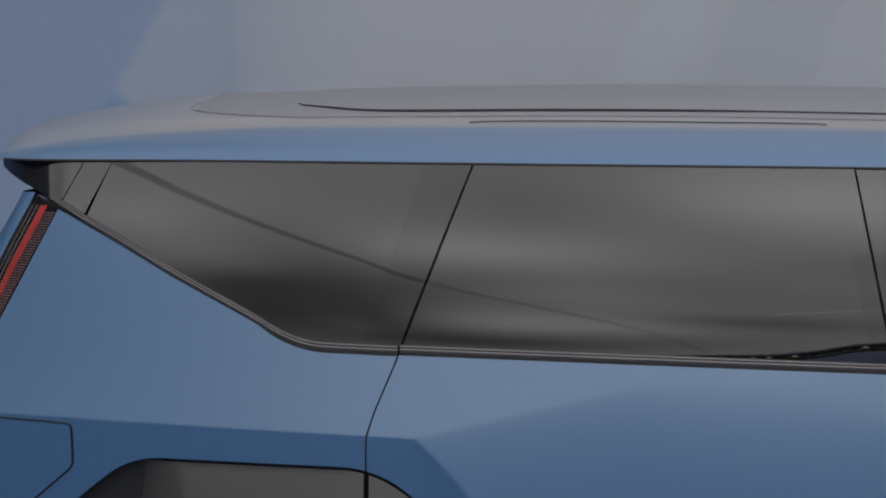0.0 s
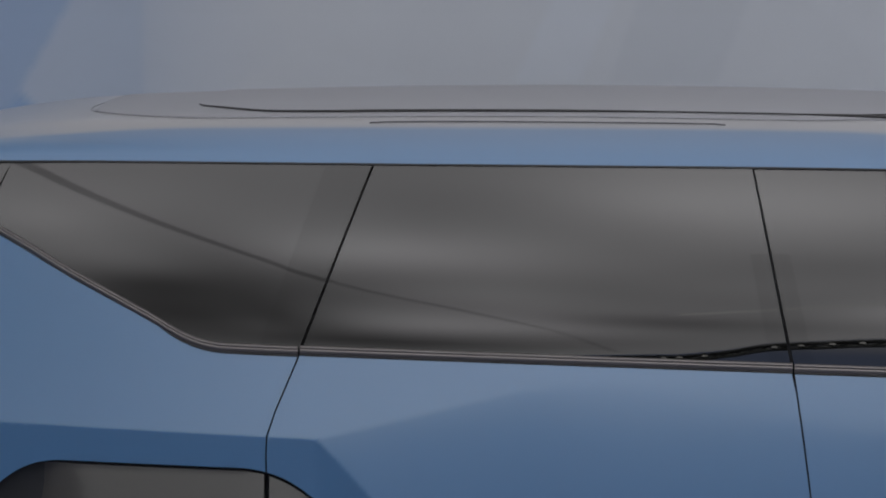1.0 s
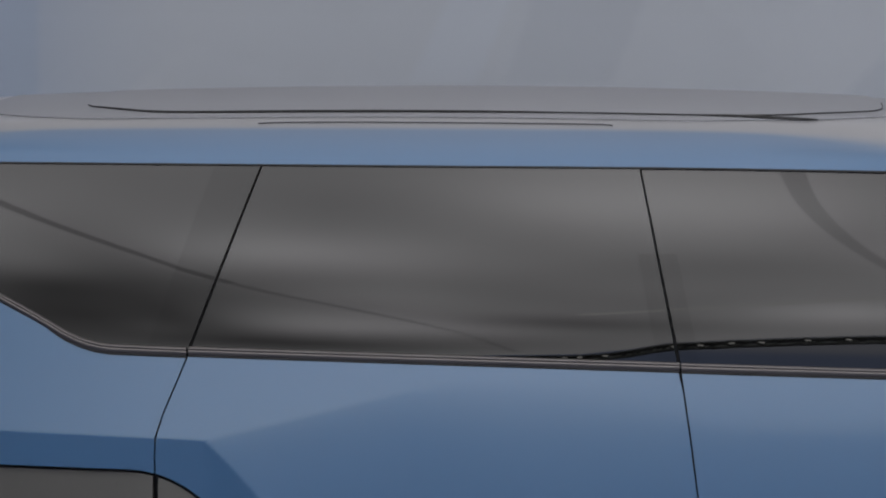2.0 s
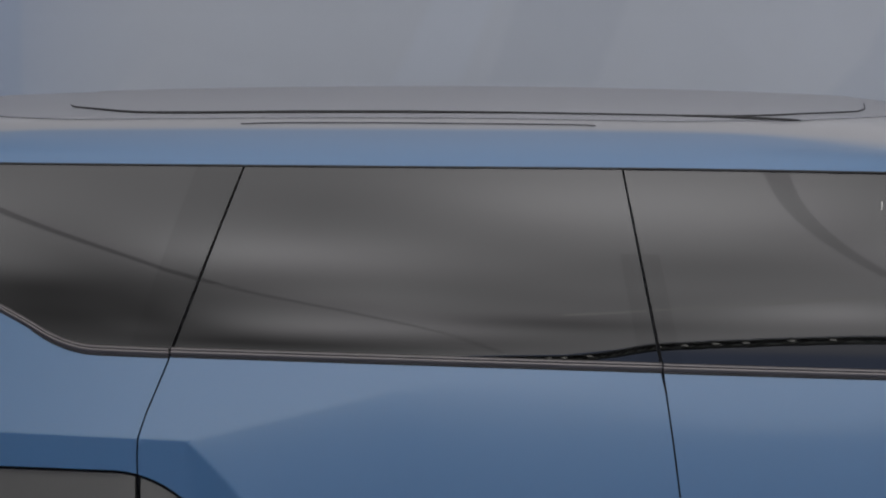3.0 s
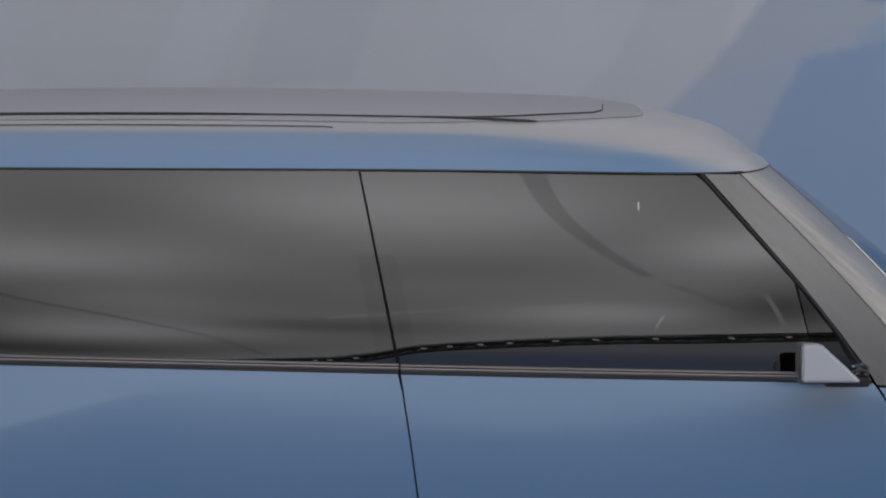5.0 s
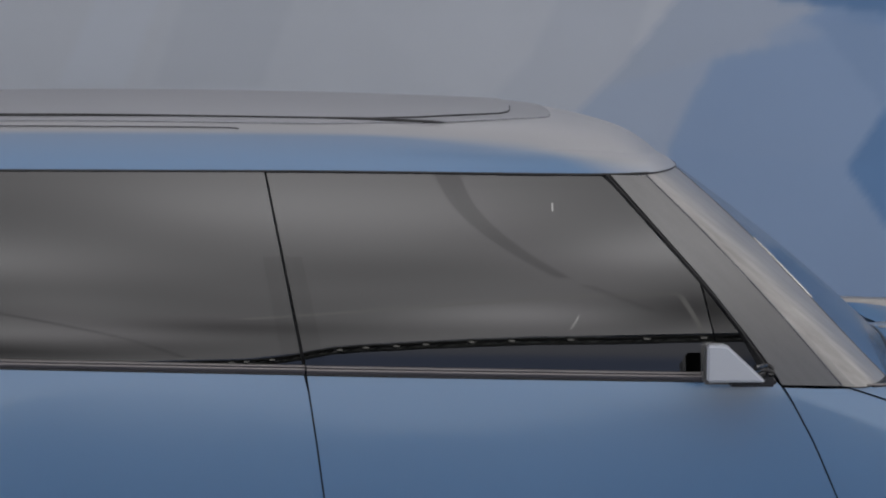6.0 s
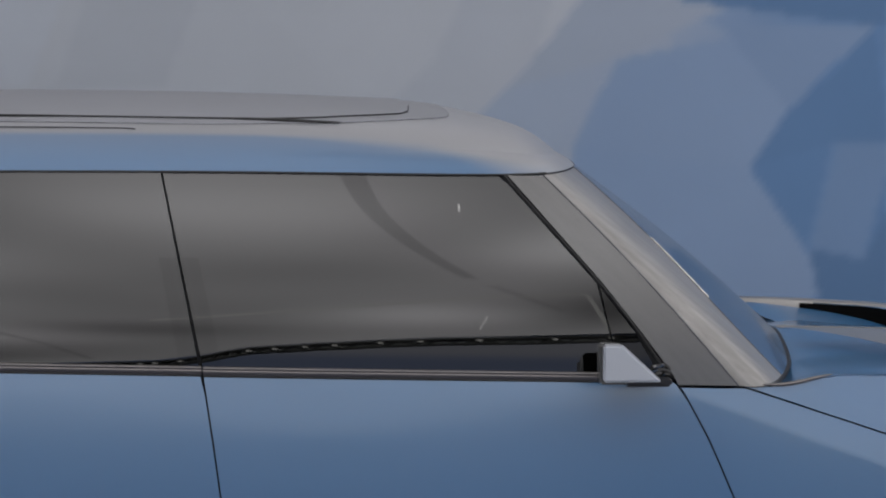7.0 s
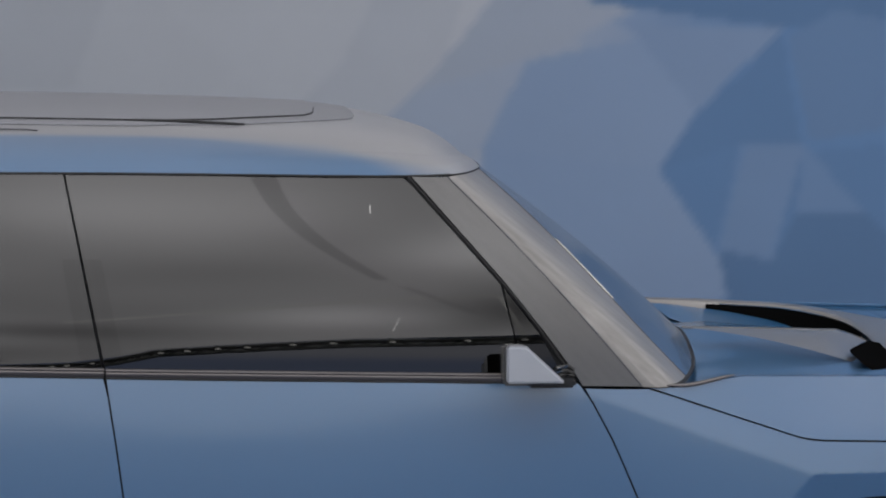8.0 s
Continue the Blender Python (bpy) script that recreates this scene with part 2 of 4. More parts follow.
# ---- building ----
def put(name, mesh, mat, parent=None, label=""):
    ob = new(name, mesh)
    if mat:
        mesh.materials.append(mat)
    if parent:
        ob.parent = parent
        ob.matrix_parent_inverse = parent.matrix_world.inverted()
        if parent.type == "MESH":
            ob.matrix_parent_inverse = Matrix.Identity(4)
    if label:
        ob["label"] = label
    return ob


def part(name, bm, mat, parent=None, label="", round_off=True):
    mesh = bpy.data.meshes.new(name)
    bm.normal_update()
    bm.to_mesh(mesh)
    bm.free()
    if round_off:
        for f in mesh.polygons:
            f.use_smooth = True
        mesh.set_sharp_from_angle(angle=radians(35))
    return put(name, mesh, mat, parent, label)


def box(x0, x1, y0, y1, z0, z1, bevel=0.0, segments=2):
    bm = bmesh.new()
    bmesh.ops.create_cube(bm, size=1)
    for v in bm.verts:
        v.co = Vector(((x0 + x1) / 2 + v.co.x * (x1 - x0), (y0 + y1) / 2 + v.co.y * (y1 - y0), (z0 + z1) / 2 + v.co.z * (z1 - z0)))
    if bevel:
        bmesh.ops.bevel(bm, geom=bm.edges[:], offset=bevel, segments=segments, affect="EDGES")
    return bm


def tube(points, radius, sides=8, flat=1.0, taper=False):
    """A rod along points, round or flattened in height."""
    bm = bmesh.new()
    rings = []
    pts = [Vector(p) for p in points]
    for i, p in enumerate(pts):
        d = (pts[min(i + 1, len(pts) - 1)] - pts[max(i - 1, 0)]).normalized()
        a = d.cross(Vector((0, 0, 1)))
        a = (a if a.length > 1e-4 else Vector((1, 0, 0))).normalized()
        b = a.cross(d)
        r = radius * (0.25 + 0.75 * math.sin(math.pi * i / (len(pts) - 1)) ** 0.5 if taper else 1)
        rings.append([bm.verts.new(p + a * math.cos(k * math.tau / sides) * r + b * math.sin(k * math.tau / sides) * r * flat) for k in range(sides)])
    for r, s in zip(rings, rings[1:]):
        for k in range(sides):
            bm.faces.new((r[k], r[(k + 1) % sides], s[(k + 1) % sides], s[k]))
    bm.faces.new(rings[0][::-1])
    bm.faces.new(rings[-1])
    return bm


def spline(points, step=0.02, closed=False):
    """A smooth line through points (Catmull-Rom), about step apart."""
    pts = [np.array(p, float) for p in points]
    out = []
    n = len(pts)
    for i in range(n if closed else n - 1):
        a, b = pts[i], pts[(i + 1) % n]
        p = pts[i - 1] if (closed or i) else 2 * a - b
        q = pts[(i + 2) % n] if (closed or i + 2 < n) else 2 * b - a
        k = max(1, int(np.linalg.norm(b - a) / step))
        for j in range(k):
            t = j / k
            out.append(tuple(0.5 * (2 * a + (b - p) * t + (2 * p - 5 * a + 4 * b - q) * t * t + (3 * a - p - 3 * b + q) * t ** 3)))
    if not closed:
        out.append(tuple(pts[-1]))
    return out


def corners(points, radii=0.0, step=0.015):
    """A closed outline with straight sides and rounded corners. points: (x, z) or (x, z, radius)."""
    points = [p for p, q in zip(points, points[-1:] + points[:-1]) if math.dist(p[:2], q[:2]) > 1e-4]
    out, n = [], len(points)
    for i in range(n):
        p = Vector(points[i][:2])
        a, b = Vector(points[i - 1][:2]), Vector(points[(i + 1) % n][:2])
        r = points[i][2] if len(points[i]) > 2 else radii
        u, v = (a - p), (b - p)
        lu, lv = u.length, v.length
        u, v = u / lu, v / lv
        cut = min(r, lu * 0.45, lv * 0.45)
        if cut < 0.002:
            out.append(tuple(p))
        else:
            k = max(3, int(cut * 2 / step))
            s, e = p + u * cut, p + v * cut
            for j in range(k + 1):
                t = j / k
                out.append(tuple(s * (1 - t) ** 2 + p * 2 * t * (1 - t) + e * t * t))
    dense = []
    for i, p in enumerate(out):
        q = out[(i + 1) % len(out)]
        d = math.dist(p, q)
        k = max(1, int(d / step))
        dense += [(p[0] + (q[0] - p[0]) * j / k, p[1] + (q[1] - p[1]) * j / k) for j in range(k)]
    return dense


def area(o):
    return sum(a[0] * b[1] - b[0] * a[1] for a, b in zip(o, o[1:] + o[:1])) / 2


def inset(o, g):
    """The outline drawn in by g."""
    s = 1 if area(o) > 0 else -1
    out = []
    for i, p in enumerate(o):
        a, b = Vector(o[i - 1]), Vector(o[(i + 1) % len(o)])
        p = Vector(p)
        u, v = (p - a).normalized(), (b - p).normalized()
        n1, n2 = Vector((-u.y, u.x)) * s, Vector((-v.y, v.x)) * s
        m = (n1 + n2)
        m = m / max(0.5, m.length_squared / 2) if m.length > 1e-6 else n1
        out.append(tuple(p + m * g))
    return out


def sheet(outline, place, step=0.03, gap=0.0018, depth=0.018, lines=(), back=False):
    """A panel: the outline filled with small faces, laid on the surface place(a, b), with a turned-in edge. lines: creases to follow."""
    from mathutils.geometry import delaunay_2d_cdt
    o = inset(outline, gap) if gap else outline
    if area(o) < 0:
        o = o[::-1]
    xs, zs = [p[0] for p in o], [p[1] for p in o]
    pts = [Vector(p) for p in o]
    n = len(o)
    for line in lines:
        pts += [Vector(p) for p in line if min(xs) < p[0] < max(xs) and min(zs) < p[1] < max(zs)]
    a = min(xs) + step * 0.5
    while a < max(xs):
        b = min(zs) + step * 0.5
        while b < max(zs):
            pts.append(Vector((a, b)))
            b += step
        a += step
    v2, _, faces, *_ = delaunay_2d_cdt(pts, [(i, (i + 1) % n) for i in range(n)], [list(range(n))], 1, 1e-5)
    used = sorted({i for f in faces for i in f})
    number = {k: i for i, k in enumerate(used)}
    e = 0.0012
    co, no = [], []
    for k in used:
        a, b = v2[k]
        p = Vector(place(a, b))
        t = (Vector(place(a + e, b)) - Vector(place(a - e, b))).cross(Vector(place(a, b + e)) - Vector(place(a, b - e))).normalized()
        co.append(p)
        no.append(t)
    polys = [[number[i] for i in f] for f in faces]
    f0 = polys[0]
    flip = (co[f0[1]] - co[f0[0]]).cross(co[f0[2]] - co[f0[0]]).dot(no[f0[0]]) < 0
    if flip:
        polys = [p[::-1] for p in polys]
    flat, fn = list(co), list(no)
    # the rim: a second row of corners, turned inward
    rim = []
    for i in range(n):
        a, b = o[i]
        p = Vector(place(a, b))
        t = (Vector(place(a + e, b)) - Vector(place(a - e, b))).cross(Vector(place(a, b + e)) - Vector(place(a, b - e))).normalized()
        rim.append((p, p - t * depth, t))
    base = len(flat)
    for i in range(n):
        p, q, t = rim[i]
        along = (rim[(i + 1) % n][0] - rim[i - 1][0]).normalized()
        out = along.cross(t).normalized()
        flat += [p, q]
        fn += [out, out]
    for i in range(n):
        j = (i + 1) % n
        face = [base + 2 * i, base + 2 * i + 1, base + 2 * j + 1, base + 2 * j]
        polys.append(face)
    if back:
        b2 = len(flat)
        for k, t in zip(co, no):
            flat.append(k - t * depth)
            fn.append(-t)
        polys += [[b2 + i for i in p[::-1]] for p in polys[:len(faces)]]
    mesh = bpy.data.meshes.new("panel")
    mesh.from_pydata([tuple(p) for p in flat], [], polys)
    for f in mesh.polygons:
        f.use_smooth = True
    mesh.normals_split_custom_set_from_vertices([tuple(t) for t in fn])
    return mesh


def grid(place, us, vs):
    """A mesh over two rows of numbers."""
    mesh = bpy.data.meshes.new("grid")
    m = len(vs)
    mesh.from_pydata([tuple(place(u, v)) for u in us for v in vs], [],
                     [(i * m + j, i * m + j + 1, (i + 1) * m + j + 1, (i + 1) * m + j) for i in range(len(us) - 1) for j in range(m - 1)])
    for f in mesh.polygons:
        f.use_smooth = True
    return mesh


def on_side(x, z):
    return (x, side_y(x, z), z)


def on_glass(x, z):
    return (x, glass_y(x, z), z)


def behind(place, d):
    return lambda x, z: (place(x, z)[0], place(x, z)[1] + d, z)


def span(a, b, n):
    return [a + (b - a) * i / n for i in range(n + 1)]

# ---- the car's surfaces: x forward, y across (away from the near side), z up ----
MID = 0.95                     # the car's middle line


def belt(x):
    return 1.2205 - 0.0195 * x


def plan(x):
    """How far the side draws in along the car."""
    d = x - 0.2
    return 0.016 * d * d + 0.05 * max(0.0, abs(d) - 1.25) ** 2


def soft_max(a, b, r):
    """The larger of two, rounded over r."""
    if r <= 0 or abs(a - b) >= r:
        return max(a, b)
    return max(a, b) + (r - abs(a - b)) ** 2 / (4 * r)


def smooth(a, b, x):
    t = min(1.0, max(0.0, (x - a) / (b - a)))
    return t * t * (3 - 2 * t)


def glass_y(x, z):
    h = z - belt(x)
    return plan(x) + 0.2 * h + 0.24 * h * h


REAR_C, REAR_Z = -0.995, 1.06     # the crease's corners over the wheel arches
FRONT_C, FRONT_Z = 1.508, 0.997


def crease_z(x):
    if x < REAR_C:
        return REAR_Z - 0.028 * (x - REAR_C)
    if x > FRONT_C:
        return FRONT_Z + 0.0 * (x - FRONT_C)
    return min(REAR_Z + 0.25 * (x - REAR_C), FRONT_Z - 0.36 * (x - FRONT_C), 1.17)


def door_slope(x):
    """How far the door's lower plane leans: less near both ends of the crease."""
    return 0.055 - 0.03 * smooth(0.45, 1.15, x) - 0.015 * smooth(-0.25, -0.8, x)


def side_y(x, z):
    """The painted side below the belt: an upper plane, a flatter door plane, and the bands over the arches."""
    zb, zc = belt(x), crease_z(x)
    up = -0.15 * (zb - z)
    at = -0.15 * (zb - zc)
    d = zc - z
    if REAR_C < x < FRONT_C:
        low = at - door_slope(x) * d + 0.16 * d * abs(d)
        edge = min(x - REAR_C, FRONT_C - x)
        y = soft_max(up, low, 0.0008 + 0.009 * smooth(0.65, 1.25, edge))
    else:
        y = up
    for c, zz, s in ((REAR_C, REAR_Z, 1), (FRONT_C, FRONT_Z, -1)):
        e = (x - c) * s
        zl = zz + (0.028 * -e if s > 0 else 0.0) if e < 0 else zz
        band = -0.15 * (belt(x) - zl) + 0.19 * (zl - z) - 0.18 * max(0.0, e)
        if e < 0.35:
            y = soft_max(y, band, 0.0008)
    if x > 1.0 and z > 1.04:          # the bonnet's shoulder leans inward
        y += 0.10 * smooth(1.08, 1.70, x) * soft_max(z - 1.065, 0.0, 0.03)
    return plan(x) + y


def roof_half(x):
    """Half the roof's width at x."""
    w = 0.825 - plan(x) * 0.8
    if x > 0.4:
        w *= max(0.0, 1 - ((x - 0.4) / 0.477) ** 5) ** 0.49
    if x < -1.5:
        w *= max(0.0, 1 - ((-1.5 - x) / 0.528) ** 14) ** 0.5
    return w


def roof_edge(x):
    return 1.634 - 0.006 * smooth(-0.1, 0.7, x) + 0.008 * smooth(0.72, 0.96, x) - 0.004 * smooth(-1.4, -1.9, x)


def roof_top(x):
    z = 1.785 - (0.024 if x > -0.4 else 0.019) * (x + 0.4) ** 2
    return z - 0.42 * max(0.0, x - 0.45) ** 2 - 0.52 * max(0.0, x - 0.70) ** 2 - 0.22 * max(0.0, -1.6 - x) ** 2 - 0.016 * max(0.0, -1.65 - x)


def roof_in(x, y):
    """How far a place on the roof lies in from its outline, across and, at the front, along."""
    w = max(1e-4, roof_half(x))
    s = min(1.0, abs(y - MID) / w)
    d = (1 - s) * w
    if x > 0.4:
        full = min(1.0, abs(y - MID) / (0.825 - plan(x) * 0.8))
        ahead = 2 * max(0.0, 0.4 + 0.477 * (1 - full ** 2.04) ** 0.2 - x)
        d = d * ahead / max(1e-6, math.hypot(d, ahead))
    return s, d


def roof_z(x, y):
    """A sloping band up from the edge, that turns over a ridge into a low crown; the ridge softens into a dome at the front."""
    s, d = roof_in(x, y)
    e, top = roof_edge(x), roof_top(x)
    front = smooth(0.10, 0.70, x)
    ramp = e + (1.15 - 0.35 * front) * d
    cap = max(top - (0.062 - 0.045 * smooth(0.45, 0.87, x)) * s ** 2, e - 0.02)
    r = 0.062 + 0.075 * front * (1 - smooth(0.60, 0.82, x)) + 0.06 * smooth(-1.3, -1.8, x)
    r = min(r + 0.05 * smooth(0.66, 0.82, x), 0.03 + 1.1 * d)
    low = min(ramp, cap)
    if abs(ramp - cap) < r:
        low -= (r - abs(ramp - cap)) ** 2 / (4 * r)
    return max(low, e - 0.004)


# ---- the place ----
def setting(ob, label, category):
    return tagged(ob, label, category, kind="structure")


setting(part("floor", box(-14, 14, -16, 8, -0.2, 0.0), FLOOR), "dark blue painted studio floor under the car", "floor")
setting(part("wall_rear", box(-14, 14, -16.3, -16, 0, 7.5), HALL), "dark blue hall wall facing the car", "wall")
# an unseen glowing panel, added to brighten what the doors mirror
setting(part("cloth_drop", box(-13.9, 13.9, -15.95, -15.9, 0.0, 7.4), REAR_FILL, round_off=False), "unseen glowing panel added along the hall wall", "cloth drop")
setting(part("wall_left", box(-14.3, -14, -16, 8, 0, 7.5), HALL), "dark blue side wall of the hall", "wall")
setting(part("wall_right", box(14, 14.3, -16, 8, 0, 7.5), HALL), "dark blue side wall of the hall", "wall")
setting(part("wall_front", box(-14, 14, 8, 8.3, 0, 7.5), HALL), "dark hall wall behind the painted backdrop", "wall")
setting(part("ceiling", box(-14.3, 14.3, -16.3, 8.3, 7.5, 7.7), HALL), "dark blue hall ceiling above the softbox", "ceiling")


# the mural: painted facets, grey in the middle and blue towards both ends
WALL_Y = 3.1
MURAL_TOP = 3.50
# corners (x, z) of the facets that stand out, and each one's shade: 0 grey to 1 blue, then lighter or darker
FACETS = [
    # the first two are no facets: they paint in the light's fall-off
    (0.06, 0.975, ((0.50, 1.60), (0.75, 1.86), (0.95, 2.30), (1.20, 2.30), (1.05, 1.80), (0.90, 1.66))),
    (0.30, 0.95, ((0.98, 1.76), (1.12, 1.92), (1.40, 2.30), (1.60, 2.30), (1.70, 2.03), (1.34, 1.86))),
    (0.40, 1.01, ((0.98, 1.76), (1.34, 1.86), (1.19, 1.59), (1.10, 1.46), (0.81, 1.60))),
    (0.70, 1.04, ((1.34, 1.86), (1.81, 1.95), (1.89, 1.70), (1.77, 1.51), (1.19, 1.58))),
    (0.74, 1.0, ((1.66, 1.98), (2.18, 1.97), (1.89, 1.70), (1.81, 1.80))),
    (0.72, 1.045, ((1.19, 1.58), (1.77, 1.51), (2.06, 1.10), (1.20, 0.90))),
    (1.00, 0.85, ((1.55, 2.045), (2.18, 1.97), (2.60, 1.945), (3.30, 2.75), (1.20, 2.75))),
]
MORE = [
    (0.93, 0.93, ((2.19, 1.94), (2.35, 2.03), (2.62, 1.98), (2.62, 1.66), (2.27, 1.60))),
    (1.00, 0.92, ((2.17, 1.96), (2.24, 1.60), (2.04, 1.59), (1.77, 1.51), (1.89, 1.69), (2.04, 1.82))),
    (1.00, 0.96, ((1.77, 1.51), (2.04, 1.59), (1.96, 1.25))),
    (0.86, 0.99, ((2.06, 1.59), (2.25, 1.59), (2.15, 1.21), (1.97, 1.25))),
    (0.90, 1.00, ((2.25, 1.59), (2.46, 1.37), (2.23, 1.37))),
    (1.00, 0.80, ((2.15, 1.21), (2.23, 1.37), (2.46, 1.37), (2.67, 1.18), (2.67, 0.80), (2.06, 0.80), (1.97, 1.25))),
]
SIDE = [
    # unseen dark end, added to darken what the tail mirrors
    (1.00, 0.45, ((-3.40, 0.0), (-3.40, 2.9), (-9.2, 2.9), (-9.2, 0.0))),
    (0.62, 1.02, ((-2.35, 1.72), (-2.16, 2.05), (-2.16, 2.75), (-3.40, 2.75), (-3.40, 0.60), (-2.60, 1.30))),
    (0.34, 1.00, ((-2.35, 1.72), (-2.16, 2.05), (-1.95, 2.05), (-1.95, 1.40))),
    (0.05, 1.05, ((-0.54, 1.76), (-0.42, 2.05), (-0.62, 2.05), (-0.75, 1.76))),
    (0.03, 0.95, ((-0.11, 1.76), (0.00, 2.05), (-0.35, 2.05), (-0.45, 1.76))),
    # unseen pale top, added to lighten what roof and windscreen mirror
    (0.00, 1.12, ((-3.40, 2.60), (9.2, 2.60), (9.2, 4.6), (-3.40, 4.6))),
]


def inside(points, corners_):
    """Which of the points lie in the polygon."""
    x, z = points[:, 0], points[:, 1]
    hit = np.zeros(len(points), bool)
    for (x0, z0), (x1, z1) in zip(corners_, corners_[1:] + corners_[:1]):
        if z0 != z1:
            hit ^= ((z0 > z) != (z1 > z)) & (x < (x1 - x0) * (z - z0) / (z1 - z0) + x0)
    return hit


def mural():
    rnd = np.random.default_rng(4)
    seeds = np.stack([rnd.uniform(-9.0, 9.0, 190), rnd.uniform(0, 2.8, 190)], 1)
    lean = rnd.uniform(-1, 1, 190)
    xs = np.concatenate([np.arange(-9.0, -3, 0.25), np.arange(-3, 3.2, 0.014), np.arange(3.2, 9.1, 0.25)])
    zs = np.concatenate([np.arange(0, 0.9, 0.15), np.arange(0.9, 2.2, 0.014), np.arange(2.2, MURAL_TOP + 0.01, 0.11)])
    gx, gz = np.meshgrid(xs, zs, indexing="ij")
    p = np.stack([gx.ravel(), gz.ravel()], 1)
    total = np.zeros((len(p), 3))
    grey, deep = np.array((0.516, 0.548, 0.600)), np.array((0.139, 0.264, 0.480))
    blur = [(0, 0), (0.014, 0.0), (-0.014, 0.0), (0, 0.014), (0, -0.014)]
    for d in blur:
        q = p + d
        near = np.argmin(((q[:, None, :] - seeds[None]) ** 2).sum(2), axis=1)
        c = seeds[near]
        step = lambda a, b, v: np.clip((v - a) / (b - a), 0, 1) ** 2 * (3 - 2 * np.clip((v - a) / (b - a), 0, 1))
        blue = np.maximum(step(0.9, 2.2, q[:, 0] * 0.6 + c[:, 0] * 0.4 + 0.35 * (1.7 - q[:, 1])), step(-1.6, -2.7, q[:, 0] * 0.6 + c[:, 0] * 0.4))
        tone = 1 + lean[near] * (0.012 + 0.06 * blue)
        for k, t, o in FACETS + MORE + SIDE:
            m = inside(q, list(o))
            blue = np.where(m, k, blue)
            tone = np.where(m, t, tone)
        total += (grey + (deep - grey) * blue[:, None]) * tone[:, None]
    total /= len(blur)
    mesh = bpy.data.meshes.new("mural")
    n = len(zs)
    mesh.from_pydata([(x, WALL_Y, z) for x, z in p], [], [(i * n + j, (i + 1) * n + j, (i + 1) * n + j + 1, i * n + j + 1) for i in range(len(xs) - 1) for j in range(n - 1)])
    at = mesh.attributes.new("paint", "FLOAT_COLOR", "POINT")
    at.data.foreach_set("color", np.concatenate([total, np.ones((len(p), 1))], 1).astype(np.float32).ravel())
    return mesh


def facet_paint():
    m = bpy.data.materials.new("mural_paint")
    m.use_nodes = True
    n, l = m.node_tree.nodes, m.node_tree.links
    b = n["Principled BSDF"]
    b.inputs["Roughness"].default_value = 0.75
    own = n.new("ShaderNodeAttribute")
    own.attribute_name = "paint"
    where = n.new("ShaderNodeTexCoord")
    brush = n.new("ShaderNodeTexNoise")
    brush.inputs["Scale"].default_value = 2.2
    brush.inputs["Detail"].default_value = 4
    l.new(where.outputs["Object"], brush.inputs["Vector"])
    wash = n.new("ShaderNodeMapRange")
    wash.inputs["To Min"].default_value = 0.94
    wash.inputs["To Max"].default_value = 1.06
    l.new(brush.outputs["Fac"], wash.inputs["Value"])
    mul = n.new("ShaderNodeVectorMath")
    mul.operation = "SCALE"
    l.new(own.outputs["Color"], mul.inputs[0])
    l.new(wash.outputs["Result"], mul.inputs["Scale"])
    l.new(mul.outputs[0], b.inputs["Base Color"])
    return m


backdrop = setting(put("backdrop", mural(), facet_paint()), "painted backdrop wall of grey and blue facets", "backdrop")
setting(part("backdrop_panel", box(-9.0, 9.0, WALL_Y + 0.02, WALL_Y + 0.12, 0, MURAL_TOP), HALL), "pale panel carrying the painted backdrop", "wall")


# the overhead softbox: lit fabric in a black frame, with lamps along its far edge
BOX_Z = 5.25
EDGE = [(-9.0, -15.4), (-4, -14.9), (-1.2, -13.1), (-0.4, -12.7), (0.0, -12.1), (0.3, -11.4), (0.7, -11.05), (1.2, -10.7), (1.8, -10.35), (2.4, -10.2), (3.2, -9.9), (5.5, -9.3), (13.4, -8.0)]


def plate(outline, z0, z1):
    bm = bmesh.new()
    low = [bm.verts.new((x, y, z0)) for x, y in outline]
    top = [bm.verts.new((x, y, z1)) for x, y in outline]
    bm.faces.new(low[::-1])
    bm.faces.new(top)
    for i in range(len(low)):
        j = (i + 1) % len(low)
        bm.faces.new((low[i], low[j], top[j], top[i]))
    bmesh.ops.recalc_face_normals(bm, faces=bm.faces[:])
    return bm


def band(points, widths, z):
    """A hanging cloth band along points, with its widths."""
    left, right = [], []
    for i, p in enumerate(points):
        a, b = Vector(points[max(0, i - 1)]), Vector(points[min(len(points) - 1, i + 1)])
        d = (b - a).normalized()
        w = widths[0] + (widths[1] - widths[0]) * i / (len(points) - 1)
        left.append((p[0] - d.y * w / 2, p[1] + d.x * w / 2))
        right.append((p[0] + d.y * w / 2, p[1] - d.x * w / 2))
    return plate(left + right[::-1], z - 0.01, z)


